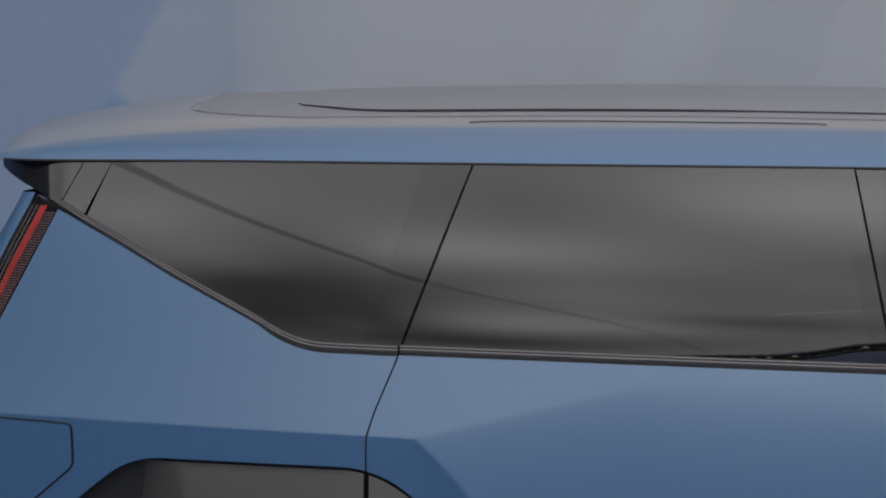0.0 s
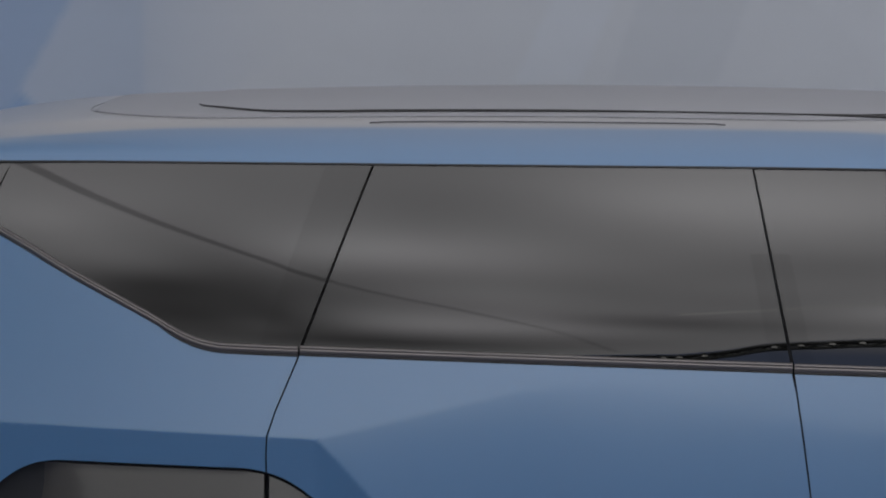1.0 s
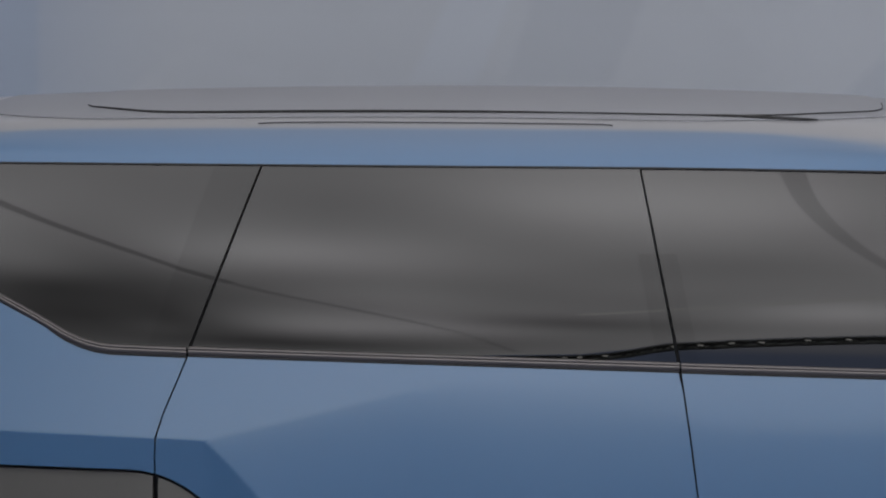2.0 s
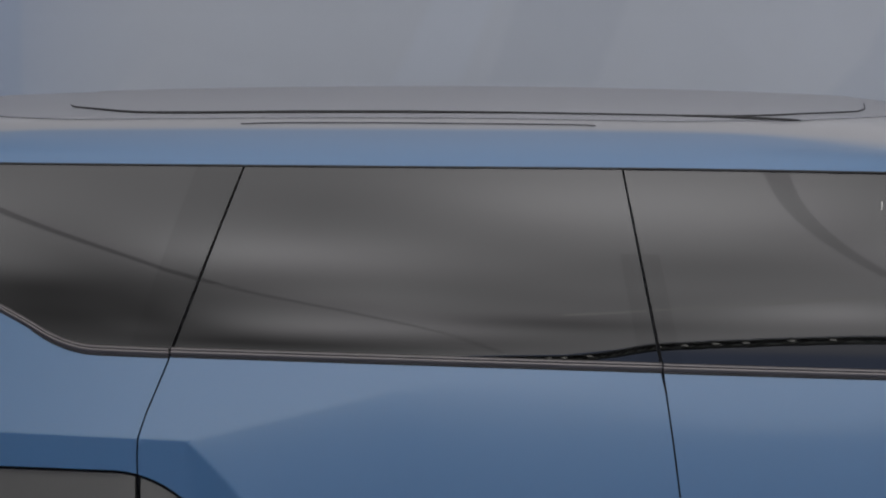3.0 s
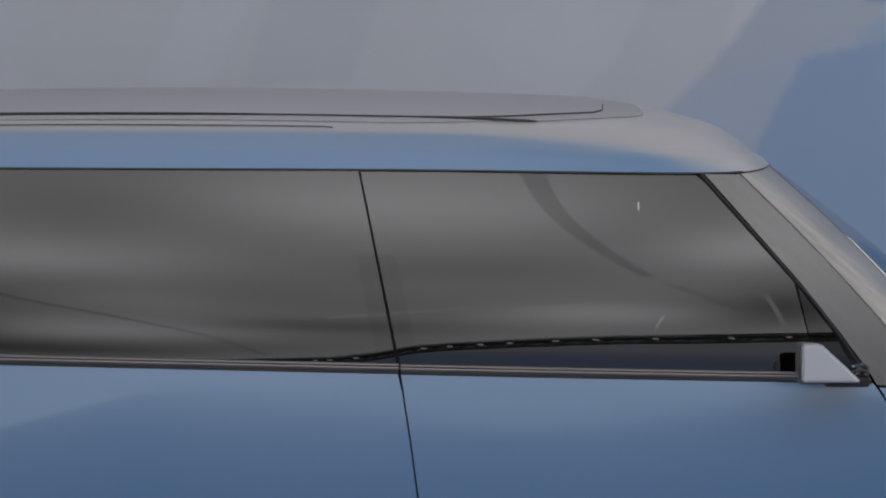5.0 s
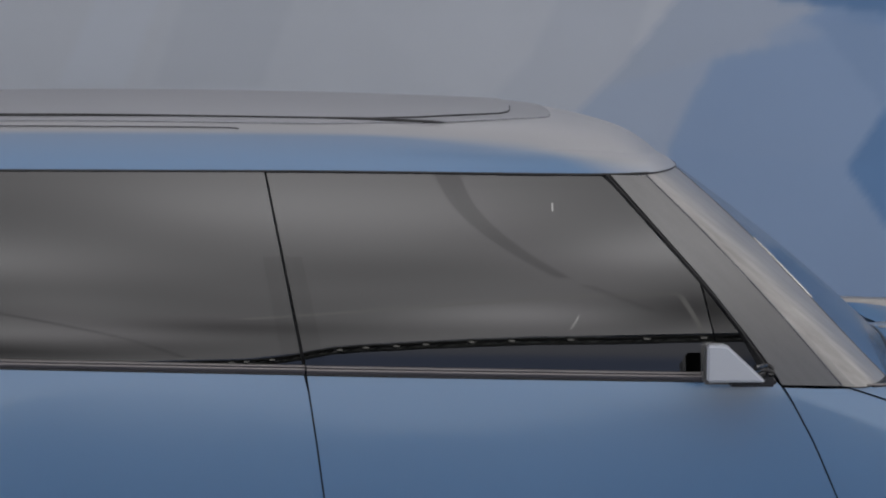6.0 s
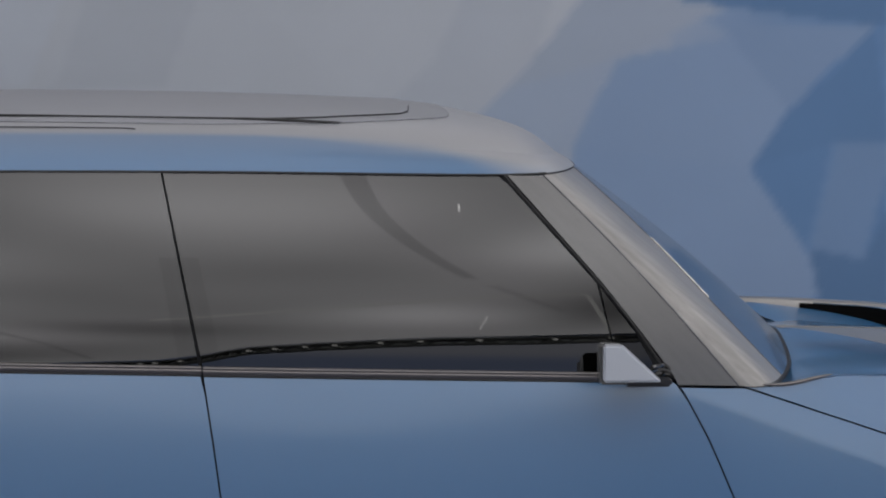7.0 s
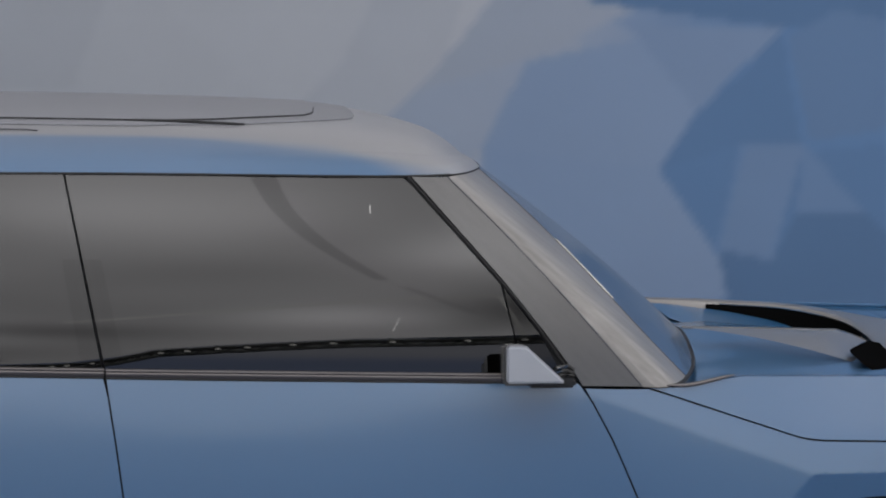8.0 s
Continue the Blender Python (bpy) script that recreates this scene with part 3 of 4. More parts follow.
def softbox():
    root = new("softbox")
    root.location = (0, -5, BOX_Z)
    bpy.context.view_layer.update()
    tagged(root, "large overhead softbox of lit white fabric", "softbox")
    part("fabric", plate(EDGE + [(13.4, 7.4), (-9.0, 7.4)], BOX_Z, BOX_Z + 0.05), FABRIC, root, round_off=False)
    line = spline(EDGE, 0.25)
    part("frame_beam", tube([(x, y - 0.1, BOX_Z - 0.05) for x, y in line], 0.045, 10, 0.9), TRUSS, root, "black edge beam")
    part("frame_beam", tube([(x, y - 0.1, BOX_Z - 0.19) for x, y in line], 0.035, 8), TRUSS, root)
    for (x0, y0), (x1, y1) in zip(line, line[1:]):
        if -4 < x0 < 5:
            part("truss_brace", tube([(x0, y0 - 0.1, BOX_Z - 0.06), ((x0 + x1) / 2, (y0 + y1) / 2 - 0.1, BOX_Z - 0.18), (x1, y1 - 0.1, BOX_Z - 0.06)], 0.016, 6), TRUSS, root)
    hem = [p for p in line if -1.6 < p[0] < 5.5]
    put("valance", grid(lambda i, j: (hem[i][0], hem[i][1] - 0.13 - 0.006 * (i % 2), BOX_Z - 0.06 - 0.09 * j), range(len(hem)), range(2)), VALANCE, root, "pale cloth valance behind the truss")
    part("frame_beam", tube([(-9.0, 7.5, BOX_Z), (13.4, 7.5, BOX_Z)], 0.08, 8), TRUSS, root)
    for x, y0 in ((-9.05, -15.4), (13.45, -8.0)):
        part("frame_beam", tube([(x, y0, BOX_Z), (x, 7.5, BOX_Z)], 0.08, 8), TRUSS, root)
        for y in (y0, 7.5):
            part("hanger", tube([(x, y, BOX_Z), (x, y, 7.52)], 0.03), TRUSS, root)
    arc = spline([(-4.40, -3.7), (-4.16, -4.15), (-3.95, -4.80), (-3.59, -5.72), (-3.22, -6.51), (-2.85, -7.29), (-2.59, -8.05)], 0.15)
    part("seam_band", band(arc, (0.13, 0.09), BOX_Z - 0.03), SEAMED, root, "dark curved cloth band")
    arc = spline([(-2.56, -8.10), (-2.37, -8.59), (-1.83, -9.65), (-1.31, -10.94), (-0.95, -12.6)], 0.15)
    part("seam_band", band(arc, (0.09, 0.06), BOX_Z - 0.03), BAND, root, "dark curved cloth band")
    arc = spline([(0.66, -3.5), (0.74, -4.03), (0.88, -4.79), (1.09, -5.55), (1.34, -6.27), (1.62, -6.99)], 0.1)
    part("seam_band", band(arc, (0.13, 0.08), BOX_Z - 0.03), BAND, root, "dark curved cloth band")
    arc = spline([(1.80, -7.30), (2.01, -7.70), (2.43, -8.53)], 0.1)
    part("seam_band", band(arc, (0.08, 0.05), BOX_Z - 0.03), SINGLE, root, "dark curved cloth band")
    return root


softbox()
strip_light = part("light_strip", tube(spline([(-0.35, -9.33, BOX_Z - 0.05), (0.0, -9.1, BOX_Z - 0.05), (0.58, -8.67, BOX_Z - 0.05), (1.15, -8.27, BOX_Z - 0.05), (1.97, -7.71, BOX_Z - 0.05)], 0.2), 0.020, 6), STRIPLIGHT)
tagged(strip_light, "thin lit strip hung under the softbox", "light strip")
bent_strip = part("light_strip", tube(spline([(2.02, -7.76, BOX_Z - 0.05), (2.22, -7.70, BOX_Z - 0.05), (2.41, -7.60, BOX_Z - 0.05), (2.52, -7.93, BOX_Z - 0.05), (2.74, -8.78, BOX_Z - 0.05), (2.99, -9.80, BOX_Z - 0.05)], 0.1), 0.018, 6), DIMSTRIP)
tagged(bent_strip, "thin dimly lit strip, bent at its end, under the softbox", "light strip")


def spot_lamp(x, y, z, size):
    """A small stage lamp: a black can on a yoke with a lit front."""
    root = new("stage_lamp")
    root.location = (x, y, z)
    bpy.context.view_layer.update()
    tagged(root, "small black stage lamp, lit, on the edge beam", "lamp", group="lamps along the softbox edge")
    can = bmesh.new()
    bmesh.ops.create_cone(can, cap_ends=True, segments=16, radius1=0.055 * size, radius2=0.075 * size, depth=0.2 * size, matrix=pose(x, y, z, -80, 0, 0))
    part("can", can, TRUSS, root)
    face = bmesh.new()
    bmesh.ops.create_cone(face, cap_ends=True, segments=16, radius1=0.05 * size, radius2=0.05 * size, depth=0.02, matrix=pose(x, y + 0.1 * size, z - 0.0, -80, 0, 0))
    part("lens", face, BULB, root, "lit lens")
    part("yoke", tube([(x, y - 0.02, z + 0.05), (x, y - 0.05, z + 0.12)], 0.014, 6), TRUSS, root)
    return root


for x, y, _ in [(-0.85, -12.85, 0), (-0.55, -12.7, 0), (-0.42, -12.6, 0), (-0.2, -12.35, 0), (0.35, -11.3, 0), (0.55, -11.1, 0), (0.78, -10.9, 0), (1.0, -10.75, 0), (1.33, -10.5, 0), (1.62, -10.35, 0), (2.05, -10.2, 0), (2.6, -10.05, 0), (3.0, -9.9, 0)]:
    spot_lamp(x, y - 0.02, BOX_Z - 0.16, 0.50)
rod = part("lamp_rod", tube([(1.33, -4.84, BOX_Z - 0.04), (1.308, -4.64, BOX_Z - 0.04)], 0.0038, 6), PEA)
tagged(rod, "short lit rod under the softbox", "lamp")
for k in range(6):
    dot = bmesh.new()
    bmesh.ops.create_icosphere(dot, subdivisions=1, radius=0.010, matrix=pose(2.0 - 0.008 * k, -9.68 + 0.15 * k, BOX_Z - 0.03))
    tagged(part("pea_lamp", dot, PEA), "tiny lit bulb under the softbox", "bulb", group="bulbs in a row")


# ---- the car ----
car = new("car")
car.location = (0.24, MID, 0)
bpy.context.view_layer.update()
tagged(car, "matte light blue electric SUV with dark tinted windows", "car")

D_SHUT = [(-0.887, 1.633), (-1.031, 1.238), (-1.051, 1.187), (-1.080, 1.117), (-1.097, 1.064), (-1.100, 1.020), (-1.100, 0.930), (-1.100, 0.40)]
B_SHUT = [(-0.082, 1.635), (0.002, 1.216), (0.010, 1.176), (0.026, 1.073), (0.043, 0.950), (0.060, 0.780), (0.065, 0.42)]
A_SHUT = [(0.988, 1.214), (1.005, 1.188), (1.029, 1.153), (1.071, 1.076), (1.099, 1.014), (1.127, 0.950), (1.165, 0.84), (1.19, 0.70), (1.20, 0.42)]
REAR_SILL = [(-1.792, 1.529), (-1.732, 1.498), (-1.648, 1.454), (-1.530, 1.389), (-1.358, 1.3035), (-1.285, 1.264), (-1.226, 1.246), (-1.160, 1.240), (-1.031, 1.2365)]
REAR_ARCH = [(-1.90, 0.42), (-1.86, 0.76), (-1.742, 0.900, 0.05), (-1.616, 0.9990, 0.08), (-1.075, 0.9910, 0.10), (-0.93, 0.87, 0.05), (-0.86, 0.76), (-0.82, 0.42)]
FRONT_ARCH = [(1.30, 0.42), (1.34, 0.76), (1.46, 0.88, 0.05), (1.60, 0.945, 0.09), (2.06, 0.93, 0.09), (2.20, 0.85, 0.05), (2.30, 0.74), (2.33, 0.42)]
STEP = 0.028


def crease_lines():
    out = []
    xs = span(-2.1, 2.6, 320)
    for d in (0.0015, -0.0015, 0.007, -0.007):
        out.append([(x, crease_z(x) + d) for x in xs if x < -0.5 or x > 1.0])
        for c, zz, k in ((REAR_C, REAR_Z, 1), (FRONT_C, FRONT_Z, -1)):
            line = []
            for z in span(zz - 0.004, zz - 0.30, 30):
                a, b = 0.0, 0.34
                for _ in range(24):
                    e = (a + b) / 2
                    x = c + k * e
                    zc = crease_z(x)
                    low = -0.15 * (belt(x) - zc) - door_slope(x) * (zc - z) + 0.16 * (zc - z) ** 2
                    if -0.15 * (belt(x) - zz) + 0.19 * (zz - z) - 0.18 * e > low:
                        a = e
                    else:
                        b = e
                line.append((c + k * a + d * 1.3, z))
            out.append(line)
    return out


CREASES = crease_lines()


def arch_part(points, x0, x1):
    """The stretch of an arch's rounded outline between two x."""
    o = corners([(points[0][0], 0.3)] + points + [(points[-1][0], 0.3)], 0.0)
    kept = [p for p in o if x0 < p[0] < x1 and p[1] >= 0.42]
    for a, b in zip(o, o[1:]):
        for x in (x0, x1):
            if a[0] < x <= b[0] and a[1] > 0.5:
                z = a[1] + (b[1] - a[1]) * (x - a[0]) / (b[0] - a[0])
                kept = [(x, z)] + kept if x == x0 else kept + [(x, z)]
    return kept


def mirrored(ob, parent):
    """The same part on the car's other side."""
    twin = new(ob.name.split(".")[0], ob.data)
    twin.parent = parent
    twin.matrix_parent_inverse = ob.matrix_parent_inverse.copy()
    flip = Matrix.Translation((0, 2 * MID, 0)) @ Matrix.Diagonal((1, -1, 1, 1))
    if parent is car:
        twin.matrix_basis = flip
    if "label" in ob:
        twin["label"] = ob["label"]
    return twin


def both(ob, parent=None):
    """Adds the other side's twin, with its own parts."""
    twin = mirrored(ob, parent or ob.parent)
    for c in ob.children:
        both_child = new(c.name.split(".")[0], c.data)
        both_child.parent = twin
        if "label" in c:
            both_child["label"] = c["label"]
    return twin


# painted side panels
q = REAR_SILL + D_SHUT[2:6] + [(-1.100, 0.99)]
arch = arch_part(REAR_ARCH, -2.0, -1.100)
q = q + arch[::-1]
q = q + [(-2.00, 0.42), (-2.06, 0.70), (-2.03, 0.95), (-2.005, 1.10), (-1.973, 1.15), (-1.916, 1.293), (-1.861, 1.398)]
quarter = put("quarter_panel", sheet(corners(q), on_side, STEP, lines=CREASES), PAINT, car)
both(quarter)

d = [(-1.031, 1.2365)] + [(x, belt(x) - 0.0035) for x in span(-0.95, 0.0, 20)] + B_SHUT[2:] + arch_part(REAR_ARCH, -1.100, -0.8)[::-1] + D_SHUT[2:6][::-1]
rear_door = put("rear_door", sheet(corners(d), on_side, STEP, lines=CREASES), PAINT, car)

d = [(x, belt(x) - 0.005) for x in span(0.004, 0.997, 20)] + A_SHUT[1:] + B_SHUT[2:][::-1]
front_door = put("front_door", sheet(corners(d), on_side, STEP, lines=CREASES), PAINT, car)

d = [(1.009, 1.186), (1.08, 1.1835), (1.150, 1.1830), (1.204, 1.1655), (1.352, 1.1165), (1.486, 1.0725, 0.03), (1.53, 1.0675), (1.70, 1.0625), (2.55, 1.02), (2.60, 0.8), (2.60, 0.42)]
d += arch_part(FRONT_ARCH, 1.2, 2.4)[::-1] + A_SHUT[2:][::-1]
fender = put("front_fender", sheet(corners(d), on_side, STEP, lines=CREASES), PAINT, car)
both(fender)

# the charging flap, outlined on the quarter panel
flap = [(-1.975, 1.079), (-1.747, 1.0685, 0.012), (-1.747, 0.974, 0.016), (-1.90, 0.845, 0.02), (-1.985, 0.845)]
both(put("charging_flap", sheet(corners(flap), behind(on_side, -0.0035), STEP, gap=0.003, depth=0.006), PAINT, car))
rim = [(x, side_y(x, z) - 0.0012, z) for x, z in corners(flap) + corners(flap)[:1]]
both(part("flap_gap", tube(rim, 0.0020, 6), SEAL, car))

# cladding round the wheel arches, set a little inward and leaning out towards its foot
def on_clad(xc):
    def at(x, z):
        return (x, side_y(x, max(z, 0.985)) + 0.006 - 0.16 * (0.985 - z) + 0.35 * (0.985 - z) ** 2 + 4.0 * max(0.0, abs(x - xc) - 0.17) ** 3 + (2.6 * max(0.0, xc - 0.12 - x - 0.5 * max(0.0, z - 0.93)) ** 2), z)
    return at


def wheel_opening(xc):
    return [(xc + 0.435 * math.cos(a), 0.42 + 0.435 * math.sin(a)) for a in span(0, math.pi, 40)]


o = arch_part(REAR_ARCH, -2.0, -1.1)
top = 0.42 + (0.435 ** 2 - 0.25 ** 2) ** 0.5
left = [(-1.1, top)] + [p for p in wheel_opening(-1.35) if p[0] < -1.1]
both(put("arch_cladding", sheet(o + left, on_clad(-1.35), STEP, gap=0.0058), CLAD, car, "gloss grey plastic cladding"))
o = arch_part(REAR_ARCH, -1.1, -0.8)
right = [p for p in wheel_opening(-1.35) if p[0] >= -1.1] + [(-1.1, top)]
put("arch_cladding", sheet(o + right, on_clad(-1.35), STEP, gap=0.0058), CLAD, rear_door, "gloss grey plastic cladding")
o = arch_part(FRONT_ARCH, 1.2, 2.4)
both(put("arch_cladding", sheet(o + wheel_opening(1.80), on_clad(1.80), STEP, gap=0.0058), CLAD, car, "gloss grey plastic cladding"))

# glass


def top_z(x):
    return roof_edge(x) - 0.001


seam_a, seam_b = [(-1.746, 1.630), (-1.797, 1.532)], [(-1.681, 1.631), (-1.742, 1.506)]
strip = [(-1.738, 1.503), (-1.500, 1.378), (-1.360, 1.308), (-1.278, 1.266), (-1.210, 1.250), (-1.031, 1.2455)]


def pane(name, outline, mat=TINTED, parent=car, gap=0.0022, **k):
    return put(name, sheet(outline, on_glass, 0.035, gap=gap, depth=0.005, back=True, **k), mat, parent)


both(pane("quarter_window", corners(strip + [(x, top_z(x)) for x in span(-0.887, -1.684, 12)])))
both(pane("quarter_trim", corners([seam_b[0], seam_b[1], seam_a[1], seam_a[0]]), gap=0.0012))
pane("window_glass", corners([(x, belt(x) + 0.006) for x in span(-1.028, 0.0, 20)] + [(x, top_z(x)) for x in span(-0.082, -0.887, 12)]), parent=rear_door)
A_LINE = [(0.645, 1.627), (0.662, 1.607), (0.842, 1.403), (0.924, 1.299), (0.983, 1.214)]
low = [(x, belt(x) + 0.006) for x in span(0.003, 0.872, 18)]
pane("window_glass", corners(low + [(0.868, 1.277), (0.857, 1.324), (0.838, 1.403)] + [(0.655, 1.609)] + [(x, top_z(x) - 0.001) for x in span(0.635, -0.082, 12)]), parent=front_door)
pane("front_quarter_glass", corners([(0.874, belt(0.87) + 0.006), (0.966, belt(0.966) + 0.006), (0.918, 1.298), (0.842, 1.396), (0.857, 1.324), (0.868, 1.277)]), DARKPANE, parent=front_door, gap=0.0008)

# dark bands laid on the glass, standing for the pillars seen through it
for pts in ([(-0.891, 1.629), (-0.990, 1.629), (-1.118, 1.252), (-1.035, 1.250)],
            [(-0.049, 1.457), (-0.087, 1.457), (-0.042, 1.2285), (-0.003, 1.2275)], [(-0.041, 1.457), (-0.005, 1.457), (0.046, 1.2275), (0.006, 1.2275)]):
    both(put("printed_band", sheet(corners(pts), behind(on_glass, -0.0012), 0.03, gap=0.0004, depth=0.001), PILLAR_BAND, car, "dark band laid on the glass for the pillar behind it"))

# seals and mouldings along the windows
def along(points, place, off=0.0):
    return [(x, place(x, z)[1] - off, z) for x, z in points]


part("window_seal", tube(along(spline(A_LINE, 0.03), on_glass, -0.0030), 0.0030, 8), SEAL, front_door)


def ribbon(points, section):
    """A strip along points; section: (height, outward) steps across it."""
    return grid(lambda i, j: (points[i][0], points[i][1] - section[j][1], points[i][2] + section[j][0]), range(len(points)), range(len(section)))


STRIP = [(-0.0105, -0.004), (-0.0085, 0.0035), (-0.006, 0.005), (-0.001, 0.0062), (0.0015, 0.0062), (0.0022, 0.0035), (0.0032, 0.0035), (0.004, 0.006), (0.0072, 0.0058), (0.0088, 0.003), (0.0095, -0.004)]


def moulding(points, parent):
    """A satin strip with a groove, along the windows' foot, and the dark seal below it."""
    return (put("moulding", ribbon(points, STRIP), TRIM, parent, "satin bronze moulding"),
            part("lower_seal", tube([(x, y - 0.001, z - 0.0105) for x, y, z in points], 0.0028, 8), SEAL, parent))


moulding([(x, plan(x) + 0.001, belt(x) + 0.0055) for x in span(-1.029, 0.001, 30)], rear_door)
moulding([(x, plan(x) + 0.001, belt(x) + 0.0045) for x in span(0.005, 0.980, 30)], front_door)
line = spline([(-1.800, 1.5390), (-1.737, 1.5055), (-1.650, 1.4615), (-1.530, 1.3965), (-1.359, 1.3110), (-1.282, 1.2700), (-1.220, 1.2515), (-1.150, 1.2475), (-1.034, 1.2445)], 0.02)
for ob in moulding([(x, glass_y(x, z) - 0.001, z) for x, z in line], car):
    both(ob)
both(rear_door)
both(front_door)

# spoiler side, pillar panels
sp = [(-1.985, 1.632), (-1.978, 1.606, 0.01), (-1.859, 1.563), (-1.797, 1.533), seam_a[0]]
both(put("spoiler_side", sheet(corners(sp), lambda x, z: (x, glass_y(x, z) + 5.5 * max(0.0, -1.78 - x) ** 2.2, z), 0.02, gap=0.0012, depth=0.02), GLOSS, car, "gloss black spoiler side"))
LINE2 = [(0.730, 1.627), (0.850, 1.507), (0.967, 1.382), (1.080, 1.253), (1.137, 1.186)]
ap = [(0.651, 1.6275), (0.8465, 1.404), (0.9285, 1.300), (0.992, 1.214), (1.006, 1.189), (1.137, 1.186)] + LINE2[::-1]
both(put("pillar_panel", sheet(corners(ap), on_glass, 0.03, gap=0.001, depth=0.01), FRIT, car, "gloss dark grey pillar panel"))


# roof
def roof_at(u, v):
    s = math.sin(v * math.pi / 2)
    s = math.copysign(1 - (1 - abs(s)) ** 1.15, s) if abs(s) < 1 else s
    return (u, MID + s * roof_half(u), roof_z(u, MID + s * roof_half(u)))


def ends(a, b, n):
    """Steps that grow fine towards both ends."""
    return [(a + b) / 2 - (b - a) / 2 * math.cos(math.pi * i / n) for i in range(n + 1)]


def sheen_mask(x, y):
    """0 on the sloping blue sides, 1 where the grey reflection is painted on the crown; the line between them runs down
    to the edge at the front.
    """
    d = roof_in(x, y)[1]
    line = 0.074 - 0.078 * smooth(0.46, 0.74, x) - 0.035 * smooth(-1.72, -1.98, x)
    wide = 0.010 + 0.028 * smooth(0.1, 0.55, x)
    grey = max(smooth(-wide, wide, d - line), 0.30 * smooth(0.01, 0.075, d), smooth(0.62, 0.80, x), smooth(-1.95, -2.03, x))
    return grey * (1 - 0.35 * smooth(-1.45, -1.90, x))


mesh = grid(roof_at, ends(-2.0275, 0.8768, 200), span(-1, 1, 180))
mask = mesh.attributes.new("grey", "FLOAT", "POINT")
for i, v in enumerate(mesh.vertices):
    mask.data[i].value = sheen_mask(v.co.x, v.co.y)
roof = put("roof", mesh, ROOF, car, "blue roof with a grey reflection painted on its crown")


outer = spline([(-1.565, 0.62), (-1.570, 0.502), (-1.550, 0.434), (-1.464, 0.355), (-1.392, 0.311), (-1.324, 0.284), (-1.259, 0.271), (-1.071, 0.259), (-0.897, 0.253), (-0.50, 0.244), (-0.137, 0.236), (0.046, 0.237), (0.168, 0.251), (0.292, 0.277), (0.421, 0.345), (0.520, 0.420), (0.552, 0.474), (0.565, 0.570), (0.570, 0.710)], 0.03)


def roof_sheet(outline, lift):
    """A thin panel that follows the roof inside a near-side outline and its mirror, with its edge turned down."""
    kept = [p for k, p in enumerate(outline) if k == 0 or p[0] > max(q[0] for q in outline[:k]) + 1e-4]
    xs, ys = [p[0] for p in kept], [p[1] for p in kept]
    us = ends(xs[0], xs[-1], 130)
    n = 70

    def at(i, j):
        k = min(max(i - 1, 0), len(us) - 1)
        v = min(max(j - 1, 0), n)
        x = us[k]
        y0 = float(np.interp(x, xs, ys))
        y = MID + (MID - y0) * (2 * v / n - 1)
        down = 0.006 if i in (0, len(us) + 1) or j in (0, n + 2) else 0.0
        return (x, y, roof_z(x, y) + lift - down)
    return grid(at, range(len(us) + 2), range(n + 3))


put("roof_panel", roof_sheet(outer, 0.0025), ROOFPANEL, car, "grey raised roof panel")
inner = spline([(-1.328, 0.58), (-1.320, 0.480), (-1.304, 0.444), (-1.270, 0.415), (-1.211, 0.367), (-1.141, 0.322), (-1.013, 0.297), (-0.826, 0.286), (-0.579, 0.277), (-0.321, 0.272), (-0.076, 0.269), (0.108, 0.278), (0.232, 0.315), (0.310, 0.360), (0.400, 0.415), (0.445, 0.450), (0.465, 0.500), (0.478, 0.640)], 0.03)
put("sunroof", roof_sheet(inner, 0.005), ROOFPANEL, car, "grey sunroof panel with a dark seam")
seam = [(x, y, roof_z(x, y) + 0.0045) for x, y in inner]
rear_seam = [p for p in seam if p[0] < -0.25]
both(part("seam", tube(rear_seam[3:], 0.0038, 6, taper=True), SEAL, car))
both(part("seam", tube([p for p in seam if p[0] > -0.45], 0.0017, 6), SEAL, car))
both(part("seam", tube([(x, y, roof_z(x, y) + 0.0015) for x, y in outer], 0.0005, 6), SEAL, car))
slot = spline([(-0.905, 0.229), (-0.871, 0.231), (-0.687, 0.228), (-0.442, 0.222), (-0.161, 0.217), (-0.139, 0.214)], 0.03)
both(part("rail_slot", tube([(x, y, roof_z(x, y) + 0.002) for x, y in slot], 0.0017, 6, 0.8), SLOT, car))
wedge = spline([(0.03, 0.276), (0.084, 0.276), (0.145, 0.274), (0.194, 0.271), (0.242, 0.271), (0.305, 0.280)], 0.02)
both(part("seam_wedge", tube([(x, y, roof_z(x, y) + 0.003) for x, y in wedge], 0.009, 8, 0.5, taper=True), SEAL, car))
edge = [(x, MID - roof_half(x) - 0.001, roof_edge(x) - 0.001) for x in span(-1.94, 0.745, 60)]
both(part("roof_seal", tube(edge, 0.0032, 6), SEAL, car))


# windscreen
def header(u):
    a = u * math.pi / 2
    x = 0.730 + (0.8766 - 0.730) * math.sin(a) ** 0.9
    y = MID - roof_half(x)
    return Vector((x, y + 0.003 * (1 - u), roof_edge(x) - 0.004))


FOOT = spline([(1.137, glass_y(1.137, 1.186)), (1.165, 0.002), (1.200, 0.014), (1.234, 0.073), (1.280, 0.21), (1.322, 0.379), (1.361, 0.606), (1.392, 0.83), (1.398, MID)], 0.02)
RUN = [0.0]
for p, q in zip(FOOT, FOOT[1:]):
    RUN.append(RUN[-1] + math.dist(p, q))


